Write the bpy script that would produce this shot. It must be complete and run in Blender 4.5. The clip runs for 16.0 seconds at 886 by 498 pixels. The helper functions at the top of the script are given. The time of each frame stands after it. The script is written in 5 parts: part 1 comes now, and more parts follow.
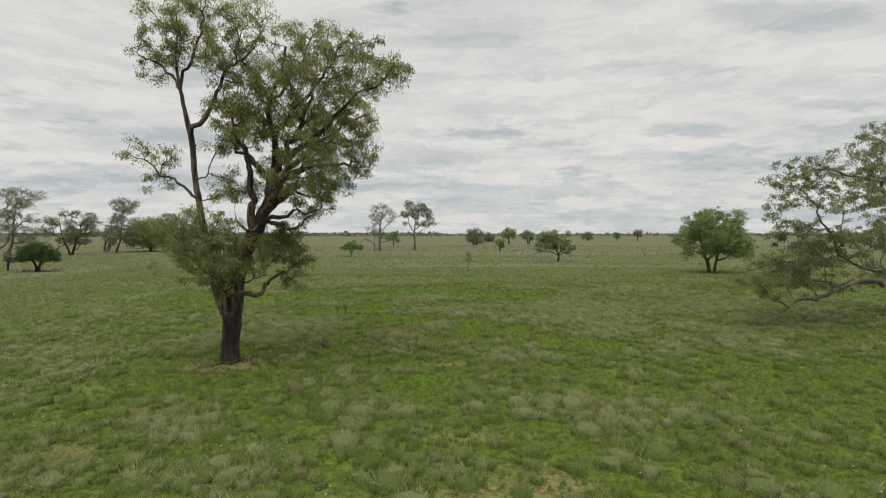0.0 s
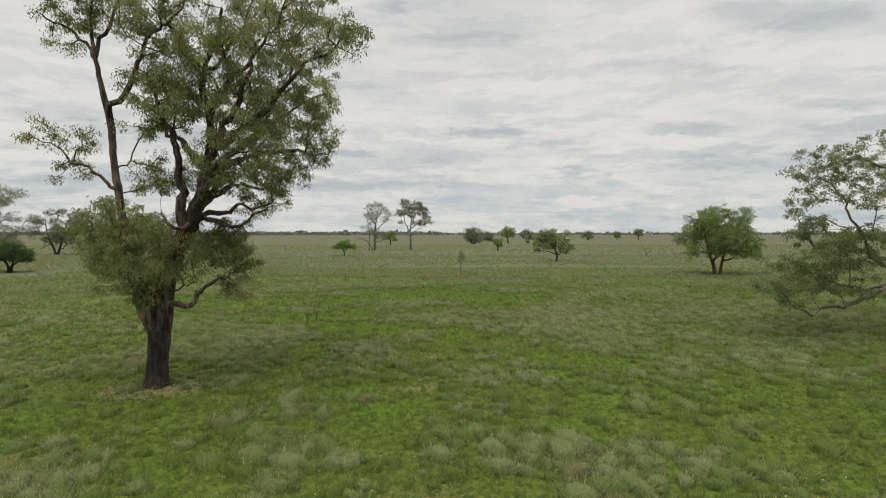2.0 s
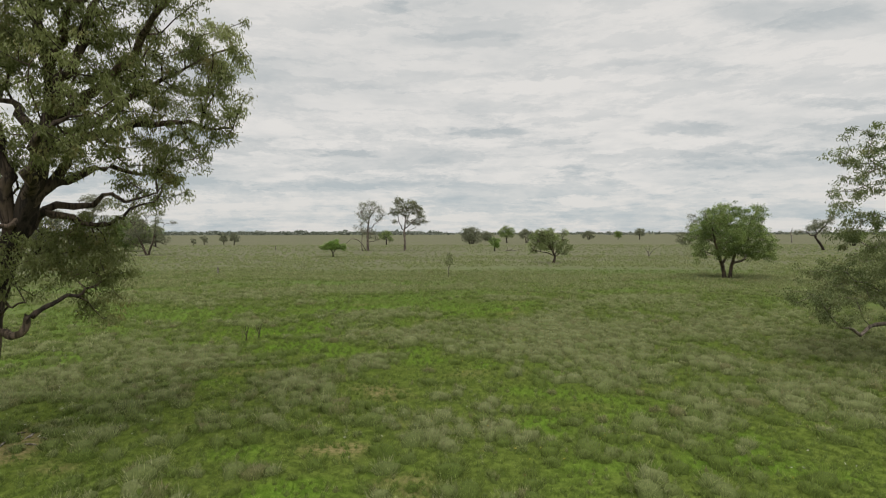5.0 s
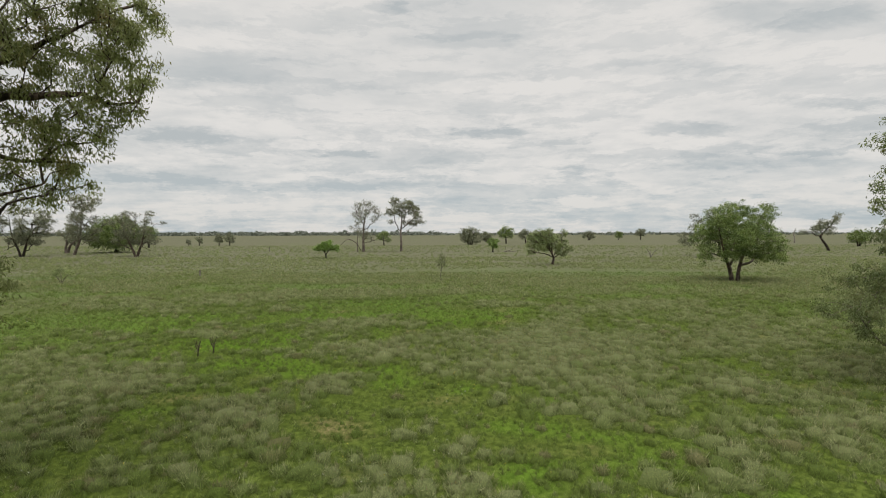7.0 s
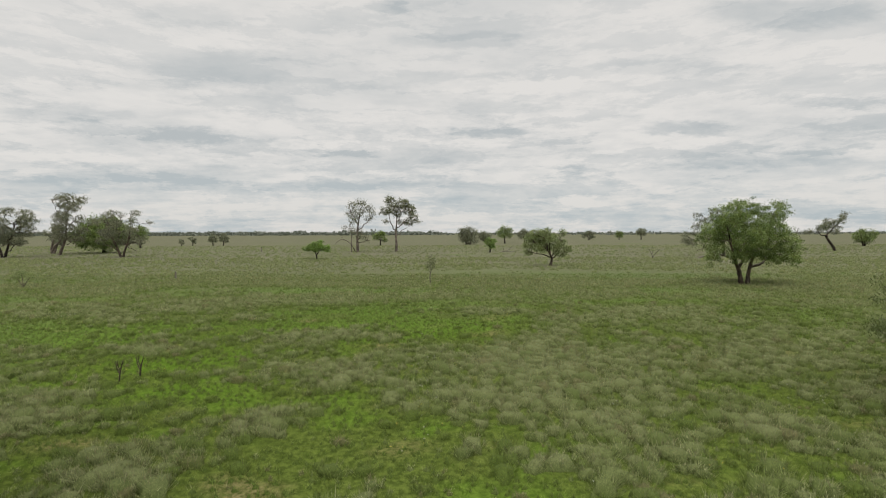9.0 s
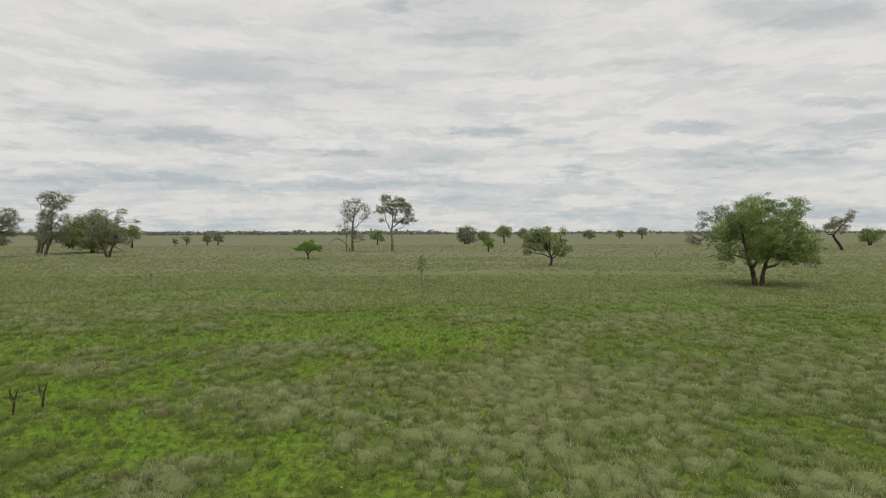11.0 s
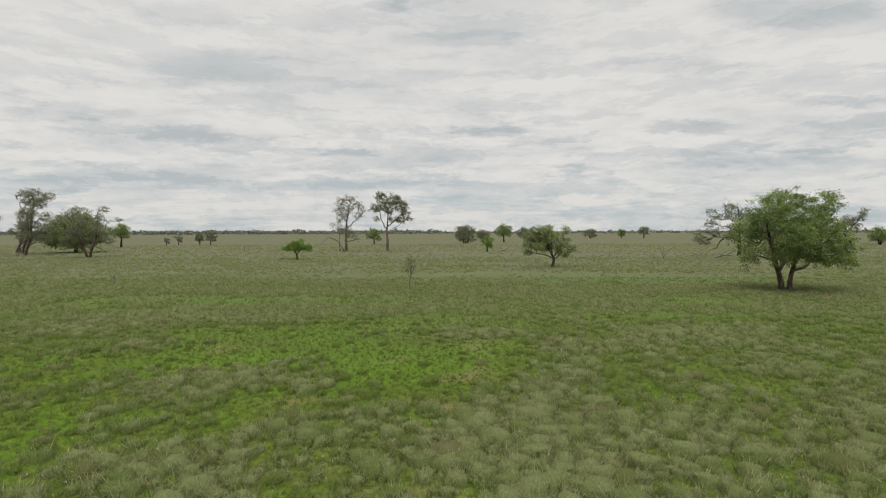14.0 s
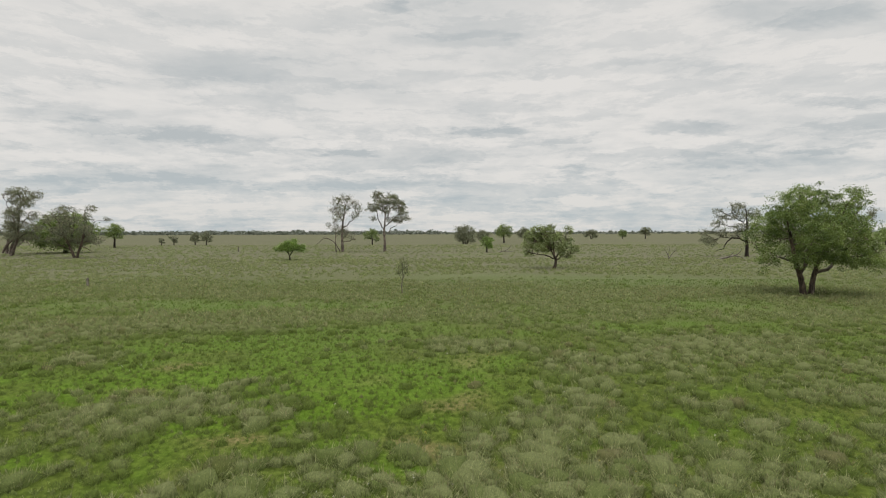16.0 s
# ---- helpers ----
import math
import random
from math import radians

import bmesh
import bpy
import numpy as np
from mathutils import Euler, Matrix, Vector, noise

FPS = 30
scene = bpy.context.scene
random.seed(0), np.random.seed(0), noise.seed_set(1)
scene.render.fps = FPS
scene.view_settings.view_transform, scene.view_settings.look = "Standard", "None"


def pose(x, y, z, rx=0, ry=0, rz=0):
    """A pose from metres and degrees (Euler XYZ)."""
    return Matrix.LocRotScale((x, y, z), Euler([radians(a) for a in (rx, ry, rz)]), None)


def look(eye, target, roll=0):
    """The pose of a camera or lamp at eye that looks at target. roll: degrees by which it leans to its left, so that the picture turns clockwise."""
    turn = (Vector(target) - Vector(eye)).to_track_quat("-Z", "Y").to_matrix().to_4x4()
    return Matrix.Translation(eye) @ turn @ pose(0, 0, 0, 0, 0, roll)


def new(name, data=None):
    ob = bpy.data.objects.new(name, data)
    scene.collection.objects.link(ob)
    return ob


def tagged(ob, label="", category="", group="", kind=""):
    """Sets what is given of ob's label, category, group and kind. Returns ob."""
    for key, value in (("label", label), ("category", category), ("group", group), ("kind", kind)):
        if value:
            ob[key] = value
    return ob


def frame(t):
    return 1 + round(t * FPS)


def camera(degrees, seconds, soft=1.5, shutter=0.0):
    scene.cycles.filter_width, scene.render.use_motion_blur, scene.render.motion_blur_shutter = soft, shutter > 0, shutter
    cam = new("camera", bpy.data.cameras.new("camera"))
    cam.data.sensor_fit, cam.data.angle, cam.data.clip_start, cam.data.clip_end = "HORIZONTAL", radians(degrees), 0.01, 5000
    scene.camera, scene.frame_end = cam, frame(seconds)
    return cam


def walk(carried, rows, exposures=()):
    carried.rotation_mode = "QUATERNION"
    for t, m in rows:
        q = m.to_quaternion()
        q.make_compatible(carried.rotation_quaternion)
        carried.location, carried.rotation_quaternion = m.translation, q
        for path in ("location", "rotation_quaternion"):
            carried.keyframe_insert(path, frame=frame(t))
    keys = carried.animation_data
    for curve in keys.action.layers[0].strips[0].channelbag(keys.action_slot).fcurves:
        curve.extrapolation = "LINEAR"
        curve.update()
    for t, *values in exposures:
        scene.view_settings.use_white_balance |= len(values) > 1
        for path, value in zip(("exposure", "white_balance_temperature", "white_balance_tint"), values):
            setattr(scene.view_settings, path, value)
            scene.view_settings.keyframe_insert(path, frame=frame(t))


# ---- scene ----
cam = camera(82.7, 16.0, soft=1.1)

PATH = [
    (0, (-0.111, -0.253, 5.000), (-0.054, 9.742, 4.696), -0.05),
    (0.5, (0.211, 0.516, 4.990), (0.267, 10.511, 4.682), -0.05),
    (1, (0.486, 1.343, 4.985), (0.542, 11.338, 4.672), -0.05),
    (1.5, (0.723, 2.137, 4.984), (0.778, 12.132, 4.666), -0.05),
    (2, (0.950, 2.886, 4.988), (1.002, 12.881, 4.665), -0.05),
    (2.5, (1.186, 3.610, 4.995), (1.236, 13.604, 4.667), -0.06),
    (3, (1.441, 4.341, 5.001), (1.488, 14.335, 4.670), -0.06),
    (3.5, (1.716, 5.096, 5.006), (1.758, 15.091, 4.673), -0.06),
    (4, (2.003, 5.874, 5.005), (2.042, 15.868, 4.672), -0.07),
    (4.5, (2.289, 6.666, 4.999), (2.325, 16.660, 4.668), -0.07),
    (5, (2.572, 7.488, 4.991), (2.605, 17.482, 4.664), -0.08),
    (5.5, (2.809, 8.191, 4.994), (2.839, 18.185, 4.670), -0.09),
    (6, (3.033, 8.880, 4.997), (3.061, 18.874, 4.675), -0.10),
    (6.5, (3.254, 9.580, 5.001), (3.280, 19.574, 4.681), -0.11),
    (7, (3.476, 10.295, 5.005), (3.499, 20.289, 4.687), -0.12),
    (7.5, (3.702, 11.033, 5.011), (3.724, 21.028, 4.694), -0.13),
    (8, (3.933, 11.876, 5.013), (3.954, 21.871, 4.696), -0.14),
    (8.5, (4.212, 12.752, 5.009), (4.233, 22.747, 4.689), -0.14),
    (9, (4.521, 13.647, 4.998), (4.542, 23.641, 4.675), -0.15),
    (9.5, (4.738, 14.497, 4.981), (4.760, 24.492, 4.655), -0.15),
    (10, (4.934, 15.344, 4.964), (4.955, 25.339, 4.635), -0.16),
    (10.5, (5.109, 16.183, 4.947), (5.130, 26.177, 4.616), -0.16),
    (11, (5.262, 17.011, 4.930), (5.283, 27.005, 4.595), -0.17),
    (11.5, (5.397, 17.828, 4.913), (5.418, 27.822, 4.574), -0.17),
    (12, (5.532, 18.679, 4.896), (5.552, 28.674, 4.555), -0.17),
    (12.5, (5.653, 19.466, 4.883), (5.673, 29.460, 4.539), -0.18),
    (13, (5.772, 20.219, 4.871), (5.792, 30.213, 4.525), -0.18),
    (13.5, (5.896, 20.944, 4.859), (5.915, 30.938, 4.511), -0.18),
    (14, (6.011, 21.658, 4.844), (6.029, 31.652, 4.495), -0.18),
    (14.5, (6.113, 22.390, 4.822), (6.130, 32.384, 4.475), -0.18),
    (15, (6.209, 23.140, 4.794), (6.224, 33.134, 4.450), -0.17),
    (15.5, (6.311, 23.881, 4.760), (6.325, 33.875, 4.419), -0.16),
    (16, (6.429, 24.614, 4.719), (6.442, 34.608, 4.384), -0.15),
]
walk(cam, [(t, look(eye, target, roll)) for t, eye, target, roll in PATH])

# ---- light: a bright overcast sky with layered cloud, and a soft high sun behind it ----
SUN_HEIGHT, SUN_TURN = radians(70), radians(190)
world = bpy.data.worlds.new("overcast_sky")
world.use_nodes = True
scene.world = world


class Nodes:
    """Short ways to make and link the nodes of one tree."""

    def __init__(self, tree):
        self.tree = tree
        tree.nodes.clear()

    def make(self, kind, ins=()):
        n = self.tree.nodes.new(kind)
        for key, value in dict(ins).items():
            self.put(n.inputs[key], value)
        return n

    def put(self, socket, value):
        if isinstance(value, bpy.types.NodeSocket):
            self.tree.links.new(value, socket)
        else:
            socket.default_value = value

    def math(self, op, a, b=0.0, c=0.0, clamp=False):
        n = self.tree.nodes.new("ShaderNodeMath")
        n.operation, n.use_clamp = op, clamp
        for i, value in enumerate((a, b, c)):
            self.put(n.inputs[i], value)
        return n.outputs[0]

    def vec(self, op, a, b=(0, 0, 0)):
        n = self.make("ShaderNodeVectorMath", {0: a, 1: b})
        n.operation = op
        return n.outputs[1] if op in ("LENGTH", "DISTANCE") else n.outputs[0]

    def noise(self, where, scale, detail=4.0, rough=0.55, warp=0.0):
        return self.make("ShaderNodeTexNoise", {"Vector": where, "Scale": scale, "Detail": detail, "Roughness": rough, "Distortion": warp}).outputs[0]

    def span(self, value, a, b, lo=0.0, hi=1.0):
        n = self.make("ShaderNodeMapRange", {0: value, 1: a, 2: b, 3: lo, 4: hi})
        n.interpolation_type = "SMOOTHSTEP"
        return n.outputs[0]

    def value(self, name):
        n = self.make("ShaderNodeAttribute")
        n.attribute_name = name
        return n.outputs["Fac"]

    def mix(self, fac, a, b, kind="MIX"):
        n = self.make("ShaderNodeMix")
        n.data_type, n.blend_type = "RGBA", kind
        self.put(n.inputs[0], fac)
        self.put(n.inputs[6], a)
        self.put(n.inputs[7], b)
        return n.outputs[2]


def build_sky():
    n = Nodes(world.node_tree)
    way = n.make("ShaderNodeTexCoord").outputs["Generated"]
    xyz = n.make("ShaderNodeSeparateXYZ", {0: way})
    x, y, z = xyz.outputs[0], xyz.outputs[1], xyz.outputs[2]
    up = n.math("MAXIMUM", z, 0.0)
    # the cloud layer as a level sheet seen from below
    deep = n.math("ADD", up, 0.10)
    sheet = n.make("ShaderNodeCombineXYZ", {0: n.math("DIVIDE", x, deep), 1: n.math("DIVIDE", y, deep), 2: 0.0}).outputs[0]
    long = n.vec("MULTIPLY", sheet, (0.75, 1.0, 1.0))
    broad = n.noise(long, 0.75, 6.0, 0.58, 0.3)
    lumps = n.noise(long, 2.6, 8.0, 0.62, 0.25)
    fray = n.make("ShaderNodeTexNoise", {"Vector": n.vec("MULTIPLY", way, (16.0, 16.0, 60.0)), "Scale": 1.0, "Detail": 7.0, "Roughness": 0.65}).outputs[1]
    fray = n.vec("MULTIPLY", n.vec("SUBTRACT", fray, (0.5, 0.5, 0.5)), (0.9, 0.9, 1.5))
    rows = n.noise(n.vec("ADD", n.vec("MULTIPLY", way, (4.2, 4.2, 30.0)), fray), 1.0, 6.0, 0.56, 0.1)
    grey = n.math("MULTIPLY", n.span(broad, 0.42, 0.66), 0.42)
    grey = n.math("ADD", grey, n.math("MULTIPLY", n.span(lumps, 0.46, 0.64), 0.18))
    grey = n.math("ADD", grey, n.math("MULTIPLY", n.span(rows, 0.45, 0.58), n.span(z, 0.05, 0.35, 0.50, 0.26)))
    crumbs = n.noise(n.vec("MULTIPLY", way, (22.0, 22.0, 62.0)), 1.0, 7.0, 0.62, 0.2)
    grey = n.math("ADD", grey, n.math("MULTIPLY", n.math("SUBTRACT", n.span(crumbs, 0.40, 0.62), 0.5), n.span(z, 0.0, 0.30, 0.26, 0.05)))
    # single clouds of the layer ahead: across, up, half length, half height, depth
    ahead = n.math("MAXIMUM", y, 0.05)
    across = n.make("ShaderNodeCombineXYZ", {0: n.math("DIVIDE", x, ahead), 1: n.math("DIVIDE", z, ahead), 2: 0.0}).outputs[0]
    rag = n.make("ShaderNodeTexNoise", {"Vector": n.vec("MULTIPLY", across, (7.0, 24.0, 1.0)), "Scale": 1.0, "Detail": 8.0, "Roughness": 0.68}).outputs[1]
    shift = n.vec("MULTIPLY", n.vec("SUBTRACT", rag, (0.5, 0.5, 0.5)), (0.22, 0.075, 0.0))
    ragged = n.vec("ADD", across, shift)
    for u, v, lu, lv, deepness in CLOUDS_HIGH + CLOUDS_LOW:
        off = n.vec("MULTIPLY", n.vec("SUBTRACT", ragged, (u, v, 0.0)), (1 / lu, 1 / lv, 0.0))
        grey = n.math("ADD", grey, n.span(n.vec("LENGTH", off), 0.45, 1.15, deepness, 0.0))
    grey = n.math("MINIMUM", n.math("MAXIMUM", grey, 0.0), 1.15)
    low = n.span(z, 0.02, 0.16, 1.0, 0.0)
    light = n.mix(low, (0.80, 0.778, 0.746, 1), (0.745, 0.73, 0.702, 1))
    dark = n.mix(low, (0.500, 0.532, 0.540, 1), (0.470, 0.530, 0.558, 1))
    cloud = n.mix(grey, light, dark)
    # brighter overhead, where the layer is thinnest
    cloud = n.mix(1.0, cloud, n.make("ShaderNodeCombineColor", dict.fromkeys((0, 1, 2), n.span(z, 0.42, 0.95, 1.0, 3.1))).outputs[0], "MULTIPLY")
    clear = n.make("ShaderNodeTexSky")
    clear.sky_type, clear.sun_disc, clear.sun_elevation, clear.sun_rotation = "NISHITA", False, SUN_HEIGHT, SUN_TURN
    clear = n.mix(1.0, clear.outputs[0], (0.1, 0.1, 0.1, 1), "MULTIPLY")
    sky = n.mix(0.96, clear, cloud)
    shade = n.make("ShaderNodeBackground", {0: sky, 1: SKY_STRENGTH})
    n.put(n.make("ShaderNodeOutputWorld").inputs[0], shade.outputs[0])


SKY_STRENGTH = 0.96
CLOUDS_HIGH = [
    (0.69, 0.43, 0.20, 0.040, 0.55), (0.04, 0.375, 0.16, 0.022, 0.35), (-0.43, 0.32, 0.20, 0.045, 0.40),
    (-0.11, 0.445, 0.045, 0.018, 0.45), (0.47, 0.325, 0.20, 0.018, 0.30), (-0.50, 0.42, 0.13, 0.026, 0.30),
    (0.10, 0.24, 0.13, 0.020, 0.35), (-0.75, 0.235, 0.17, 0.022, 0.40), (0.79, 0.255, 0.13, 0.014, 0.40),
]
CLOUDS_LOW = [
    (0.49, 0.205, 0.10, 0.016, 0.65), (0.09, 0.200, 0.08, 0.011, 0.55), (-0.18, 0.160, 0.06, 0.009, 0.45),
    (-0.51, 0.188, 0.09, 0.017, 0.50), (0.62, 0.140, 0.24, 0.016, 0.45), (-0.55, 0.115, 0.24, 0.020, 0.40),
    (-0.24, 0.095, 0.15, 0.014, 0.35), (0.27, 0.122, 0.05, 0.006, 0.35), (0.28, 0.066, 0.045, 0.016, -0.65),
    (-0.72, 0.155, 0.20, 0.014, -0.35), (0.12, 0.285, 0.24, 0.016, -0.35), (-0.05, 0.175, 0.30, 0.012, -0.25),
]
build_sky()

sun = new("sun", bpy.data.lights.new("sun", "SUN"))
sun.data.energy, sun.data.angle, sun.data.color = 1.75, radians(40), (1.0, 0.96, 0.90)
sun.matrix_world = Matrix.Rotation(-SUN_TURN, 4, "Z") @ Matrix.Rotation(SUN_HEIGHT - radians(90), 4, "X")

# ---- materials ----


def material(name):
    m = bpy.data.materials.new(name)
    m.use_nodes = True
    return m, Nodes(m.node_tree)


def finish(n, shader, bump=None, strength=0.5, depth=0.02):
    if bump is not None:
        n.put(shader.inputs["Normal"], n.make("ShaderNodeBump", {"Height": bump, "Strength": strength, "Distance": depth}).outputs[0])
    n.put(n.make("ShaderNodeOutputMaterial").inputs[0], shader.outputs[0])


def leaf_material(name, dark, light, old, glow=0.35, gloss=0.45):
    """Thin leaves: two greens and some that turn brown, with light that passes through."""
    m, n = material(name)
    chance = n.make("ShaderNodeNewGeometry").outputs["Random Per Island"]
    where = n.make("ShaderNodeTexCoord").outputs["Object"]
    patch = n.noise(where, 0.9, 3.0)
    tone = n.mix(n.math("ADD", n.math("MULTIPLY", chance, 0.6), n.math("SUBTRACT", n.span(patch, 0.35, 0.65), 0.3), clamp=True), (*dark, 1), (*light, 1))
    tone = n.mix(n.span(n.noise(where, 1.3, 3.0), 0.54, 0.72, 0.0, 0.65), tone, (*old, 1))
    top = n.make("ShaderNodeBsdfPrincipled", {"Base Color": tone, "Roughness": gloss, "Specular IOR Level": 0.4})
    thin = n.make("ShaderNodeBsdfTranslucent", {"Color": tone})
    both = n.make("ShaderNodeMixShader", {0: glow, 1: top.outputs[0], 2: thin.outputs[0]})
    finish(n, both)
    return m


def bark_material(name, pale, dark, fissure, scale=1.0, char=0.0):
    """Bark: upright fissures, blotches, and soot of old fires where char is over 0."""
    m, n = material(name)
    where = n.make("ShaderNodeTexCoord").outputs["Object"]
    crack = n.noise(n.vec("MULTIPLY", where, (9.0, 9.0, 1.3)), scale, 6.0, 0.65, 0.4)
    blotch = n.noise(where, 0.9 * scale, 4.0, 0.6)
    tone = n.mix(n.span(blotch, 0.38, 0.62), (*dark, 1), (*pale, 1))
    tone = n.mix(n.span(crack, 0.40, 0.56, 0.85, 0.0), tone, (*fissure, 1))
    if char:
        soot = n.noise(n.vec("MULTIPLY", where, (2.2, 2.2, 0.5)), 1.0, 4.0, 0.6)
        tone = n.mix(n.math("MULTIPLY", n.span(soot, 0.36, 0.52), char), tone, (0.012, 0.011, 0.010, 1))
    shade = n.make("ShaderNodeBsdfPrincipled", {"Base Color": tone, "Roughness": 0.9, "Specular IOR Level": 0.15})
    finish(n, shade, crack, 0.9, 0.05)
    return m


def grass_material(name, lush, grey, dry, shaded_green):
    """Blades: green foot with the shade inside the tuft put into its colour, grey-green or straw towards the tip, by
    the tuft's tone.
    """
    m, n = material(name)
    kind = n.value("tone")
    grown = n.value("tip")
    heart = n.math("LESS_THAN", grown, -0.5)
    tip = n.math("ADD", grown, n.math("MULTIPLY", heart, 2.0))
    geo = n.make("ShaderNodeNewGeometry")
    chance = geo.outputs["Random Per Island"]
    where = n.make("ShaderNodeTexCoord").outputs["Object"]
    fleck = n.noise(n.vec("MULTIPLY", where, (1.0, 1.0, 0.35)), 42.0, 4.0, 0.7)
    tone = n.mix(n.span(kind, 0.10, 0.80), (*lush, 1), (*grey, 1))
    tone = n.mix(n.span(kind, 0.88, 1.0, 0.0, 0.8), tone, (0.72 * dry[0], 0.62 * dry[1], 0.58 * dry[2], 1))
    # foot green, darkened in colour to carry the shade low in the tuft
    tone = n.mix(n.span(tip, 0.0, 0.5, 0.6, 0.0), tone, (*shaded_green, 1))
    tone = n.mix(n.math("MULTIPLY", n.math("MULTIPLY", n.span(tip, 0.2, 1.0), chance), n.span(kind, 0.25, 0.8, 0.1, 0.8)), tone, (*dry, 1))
    tone = n.mix(n.math("MULTIPLY", n.span(chance, 0.0, 0.5, 0.5, 0.0), n.span(tip, 0.0, 0.1)), tone, (*shaded_green, 1))
    tone = n.mix(n.span(fleck, 0.40, 0.62, 0.55, 0.0), tone, (*[0.5 * v for v in shaded_green], 1))
    # the matted heart of a tuft is duller; the blades' shade is multiplied into it
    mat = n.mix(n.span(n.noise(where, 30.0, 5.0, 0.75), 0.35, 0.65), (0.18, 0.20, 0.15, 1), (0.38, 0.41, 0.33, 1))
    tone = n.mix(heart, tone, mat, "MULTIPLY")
    out = n.make("ShaderNodeAttribute")
    out.attribute_name = "out"
    soft = n.vec("NORMALIZE", n.vec("ADD", n.vec("MULTIPLY", geo.outputs["Normal"], (0.2, 0.2, 0.2)), n.vec("ADD", out.outputs["Vector"], (0.0, 0.0, 0.5))))
    shade = n.make("ShaderNodeBsdfPrincipled", {"Base Color": tone, "Roughness": 0.85, "Specular IOR Level": 0.05, "Normal": soft})
    thin = n.make("ShaderNodeBsdfTranslucent", {"Color": tone})
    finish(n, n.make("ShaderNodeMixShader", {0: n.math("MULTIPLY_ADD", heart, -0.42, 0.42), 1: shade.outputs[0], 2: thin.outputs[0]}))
    return m


def ground_material():
    """Short green grass and litter over reddish-brown soil, blended by distance into dry grey-green pasture."""
    m, n = material("pasture_ground")
    where = n.make("ShaderNodeTexCoord").outputs["Object"]
    lush = n.value("lush")
    bare = n.value("bare")
    far = n.value("pasture")
    fine = n.noise(where, 9.0, 6.0, 0.7)
    mid = n.noise(where, 1.1, 5.0, 0.6)
    broad = n.noise(n.vec("MULTIPLY", where, (0.45, 1.0, 1.0)), 0.06, 5.0, 0.6)
    small = n.noise(where, 4.0, 4.0, 0.65)
    grain = n.math("ADD", n.math("MULTIPLY", fine, 0.5), n.math("MULTIPLY", small, 0.5))
    green = n.mix(n.span(grain, 0.40, 0.60), (0.052, 0.090, 0.012, 1), (0.096, 0.160, 0.020, 1))
    olive = n.mix(n.span(grain, 0.40, 0.62), (0.042, 0.060, 0.012, 1), (0.100, 0.132, 0.027, 1))
    soil = n.mix(n.span(fine, 0.3, 0.7), (0.110, 0.092, 0.038, 1), (0.200, 0.168, 0.082, 1))
    tone = n.mix(n.span(lush, 0.34, 0.64), olive, green)
    tone = n.mix(n.math("MULTIPLY", n.span(bare, 0.46, 0.74), n.span(fine, 0.30, 0.60)), tone, soil)
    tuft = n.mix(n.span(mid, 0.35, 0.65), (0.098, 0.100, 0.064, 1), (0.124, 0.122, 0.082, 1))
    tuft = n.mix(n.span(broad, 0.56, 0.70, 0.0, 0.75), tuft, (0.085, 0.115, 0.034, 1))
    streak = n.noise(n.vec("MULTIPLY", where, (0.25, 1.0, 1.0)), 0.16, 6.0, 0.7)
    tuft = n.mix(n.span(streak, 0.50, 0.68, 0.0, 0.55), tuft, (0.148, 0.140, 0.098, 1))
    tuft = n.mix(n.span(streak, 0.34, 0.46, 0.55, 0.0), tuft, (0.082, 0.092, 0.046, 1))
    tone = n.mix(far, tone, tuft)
    shade = n.make("ShaderNodeBsdfPrincipled", {"Base Color": tone, "Roughness": 0.95, "Specular IOR Level": 0.0})
    finish(n, shade, n.math("ADD", fine, mid), 0.8, 0.04)
    return m


M_GROUND = ground_material()
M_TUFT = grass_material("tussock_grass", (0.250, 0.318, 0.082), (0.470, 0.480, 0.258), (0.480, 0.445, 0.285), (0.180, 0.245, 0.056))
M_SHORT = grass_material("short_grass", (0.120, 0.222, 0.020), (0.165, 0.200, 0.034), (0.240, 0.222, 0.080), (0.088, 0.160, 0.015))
M_GUM = leaf_material("gum_leaves", (0.118, 0.138, 0.040), (0.275, 0.305, 0.115), (0.262, 0.205, 0.082), 0.45, 0.6)
M_GREYGUM = leaf_material("grey_gum_leaves", (0.100, 0.130, 0.044), (0.225, 0.262, 0.106), (0.210, 0.190, 0.075), 0.42, 0.6)
M_GREEN = leaf_material("green_leaves", (0.092, 0.142, 0.033), (0.235, 0.310, 0.084), (0.210, 0.222, 0.070), 0.40)
M_FARGUM = leaf_material("dusty_gum_leaves", (0.128, 0.146, 0.084), (0.250, 0.266, 0.158), (0.225, 0.205, 0.120), 0.42)
M_BRIGHT = leaf_material("bright_leaves", (0.110, 0.190, 0.030), (0.220, 0.340, 0.062), (0.220, 0.270, 0.060), 0.42)
M_OLIVE = leaf_material("olive_leaves", (0.165, 0.210, 0.075), (0.300, 0.360, 0.138), (0.270, 0.275, 0.105), 0.45)
M_DARKGREEN = leaf_material("dark_leaves", (0.030, 0.060, 0.014), (0.070, 0.125, 0.026), (0.060, 0.090, 0.022))
# scrub leaves paled to grey: the haze of distance is put into their colour
M_HAZED_WOODS = leaf_material("hazed_leaves", (0.110, 0.130, 0.100), (0.150, 0.168, 0.130), (0.150, 0.152, 0.115))
M_BARK = bark_material("fissured_bark", (0.150, 0.115, 0.085), (0.060, 0.047, 0.038), (0.018, 0.015, 0.013), 1.0, 0.70)
M_STEM = bark_material("stem_bark", (0.215, 0.160, 0.118), (0.100, 0.076, 0.058), (0.026, 0.021, 0.018), 1.1, 0.45)
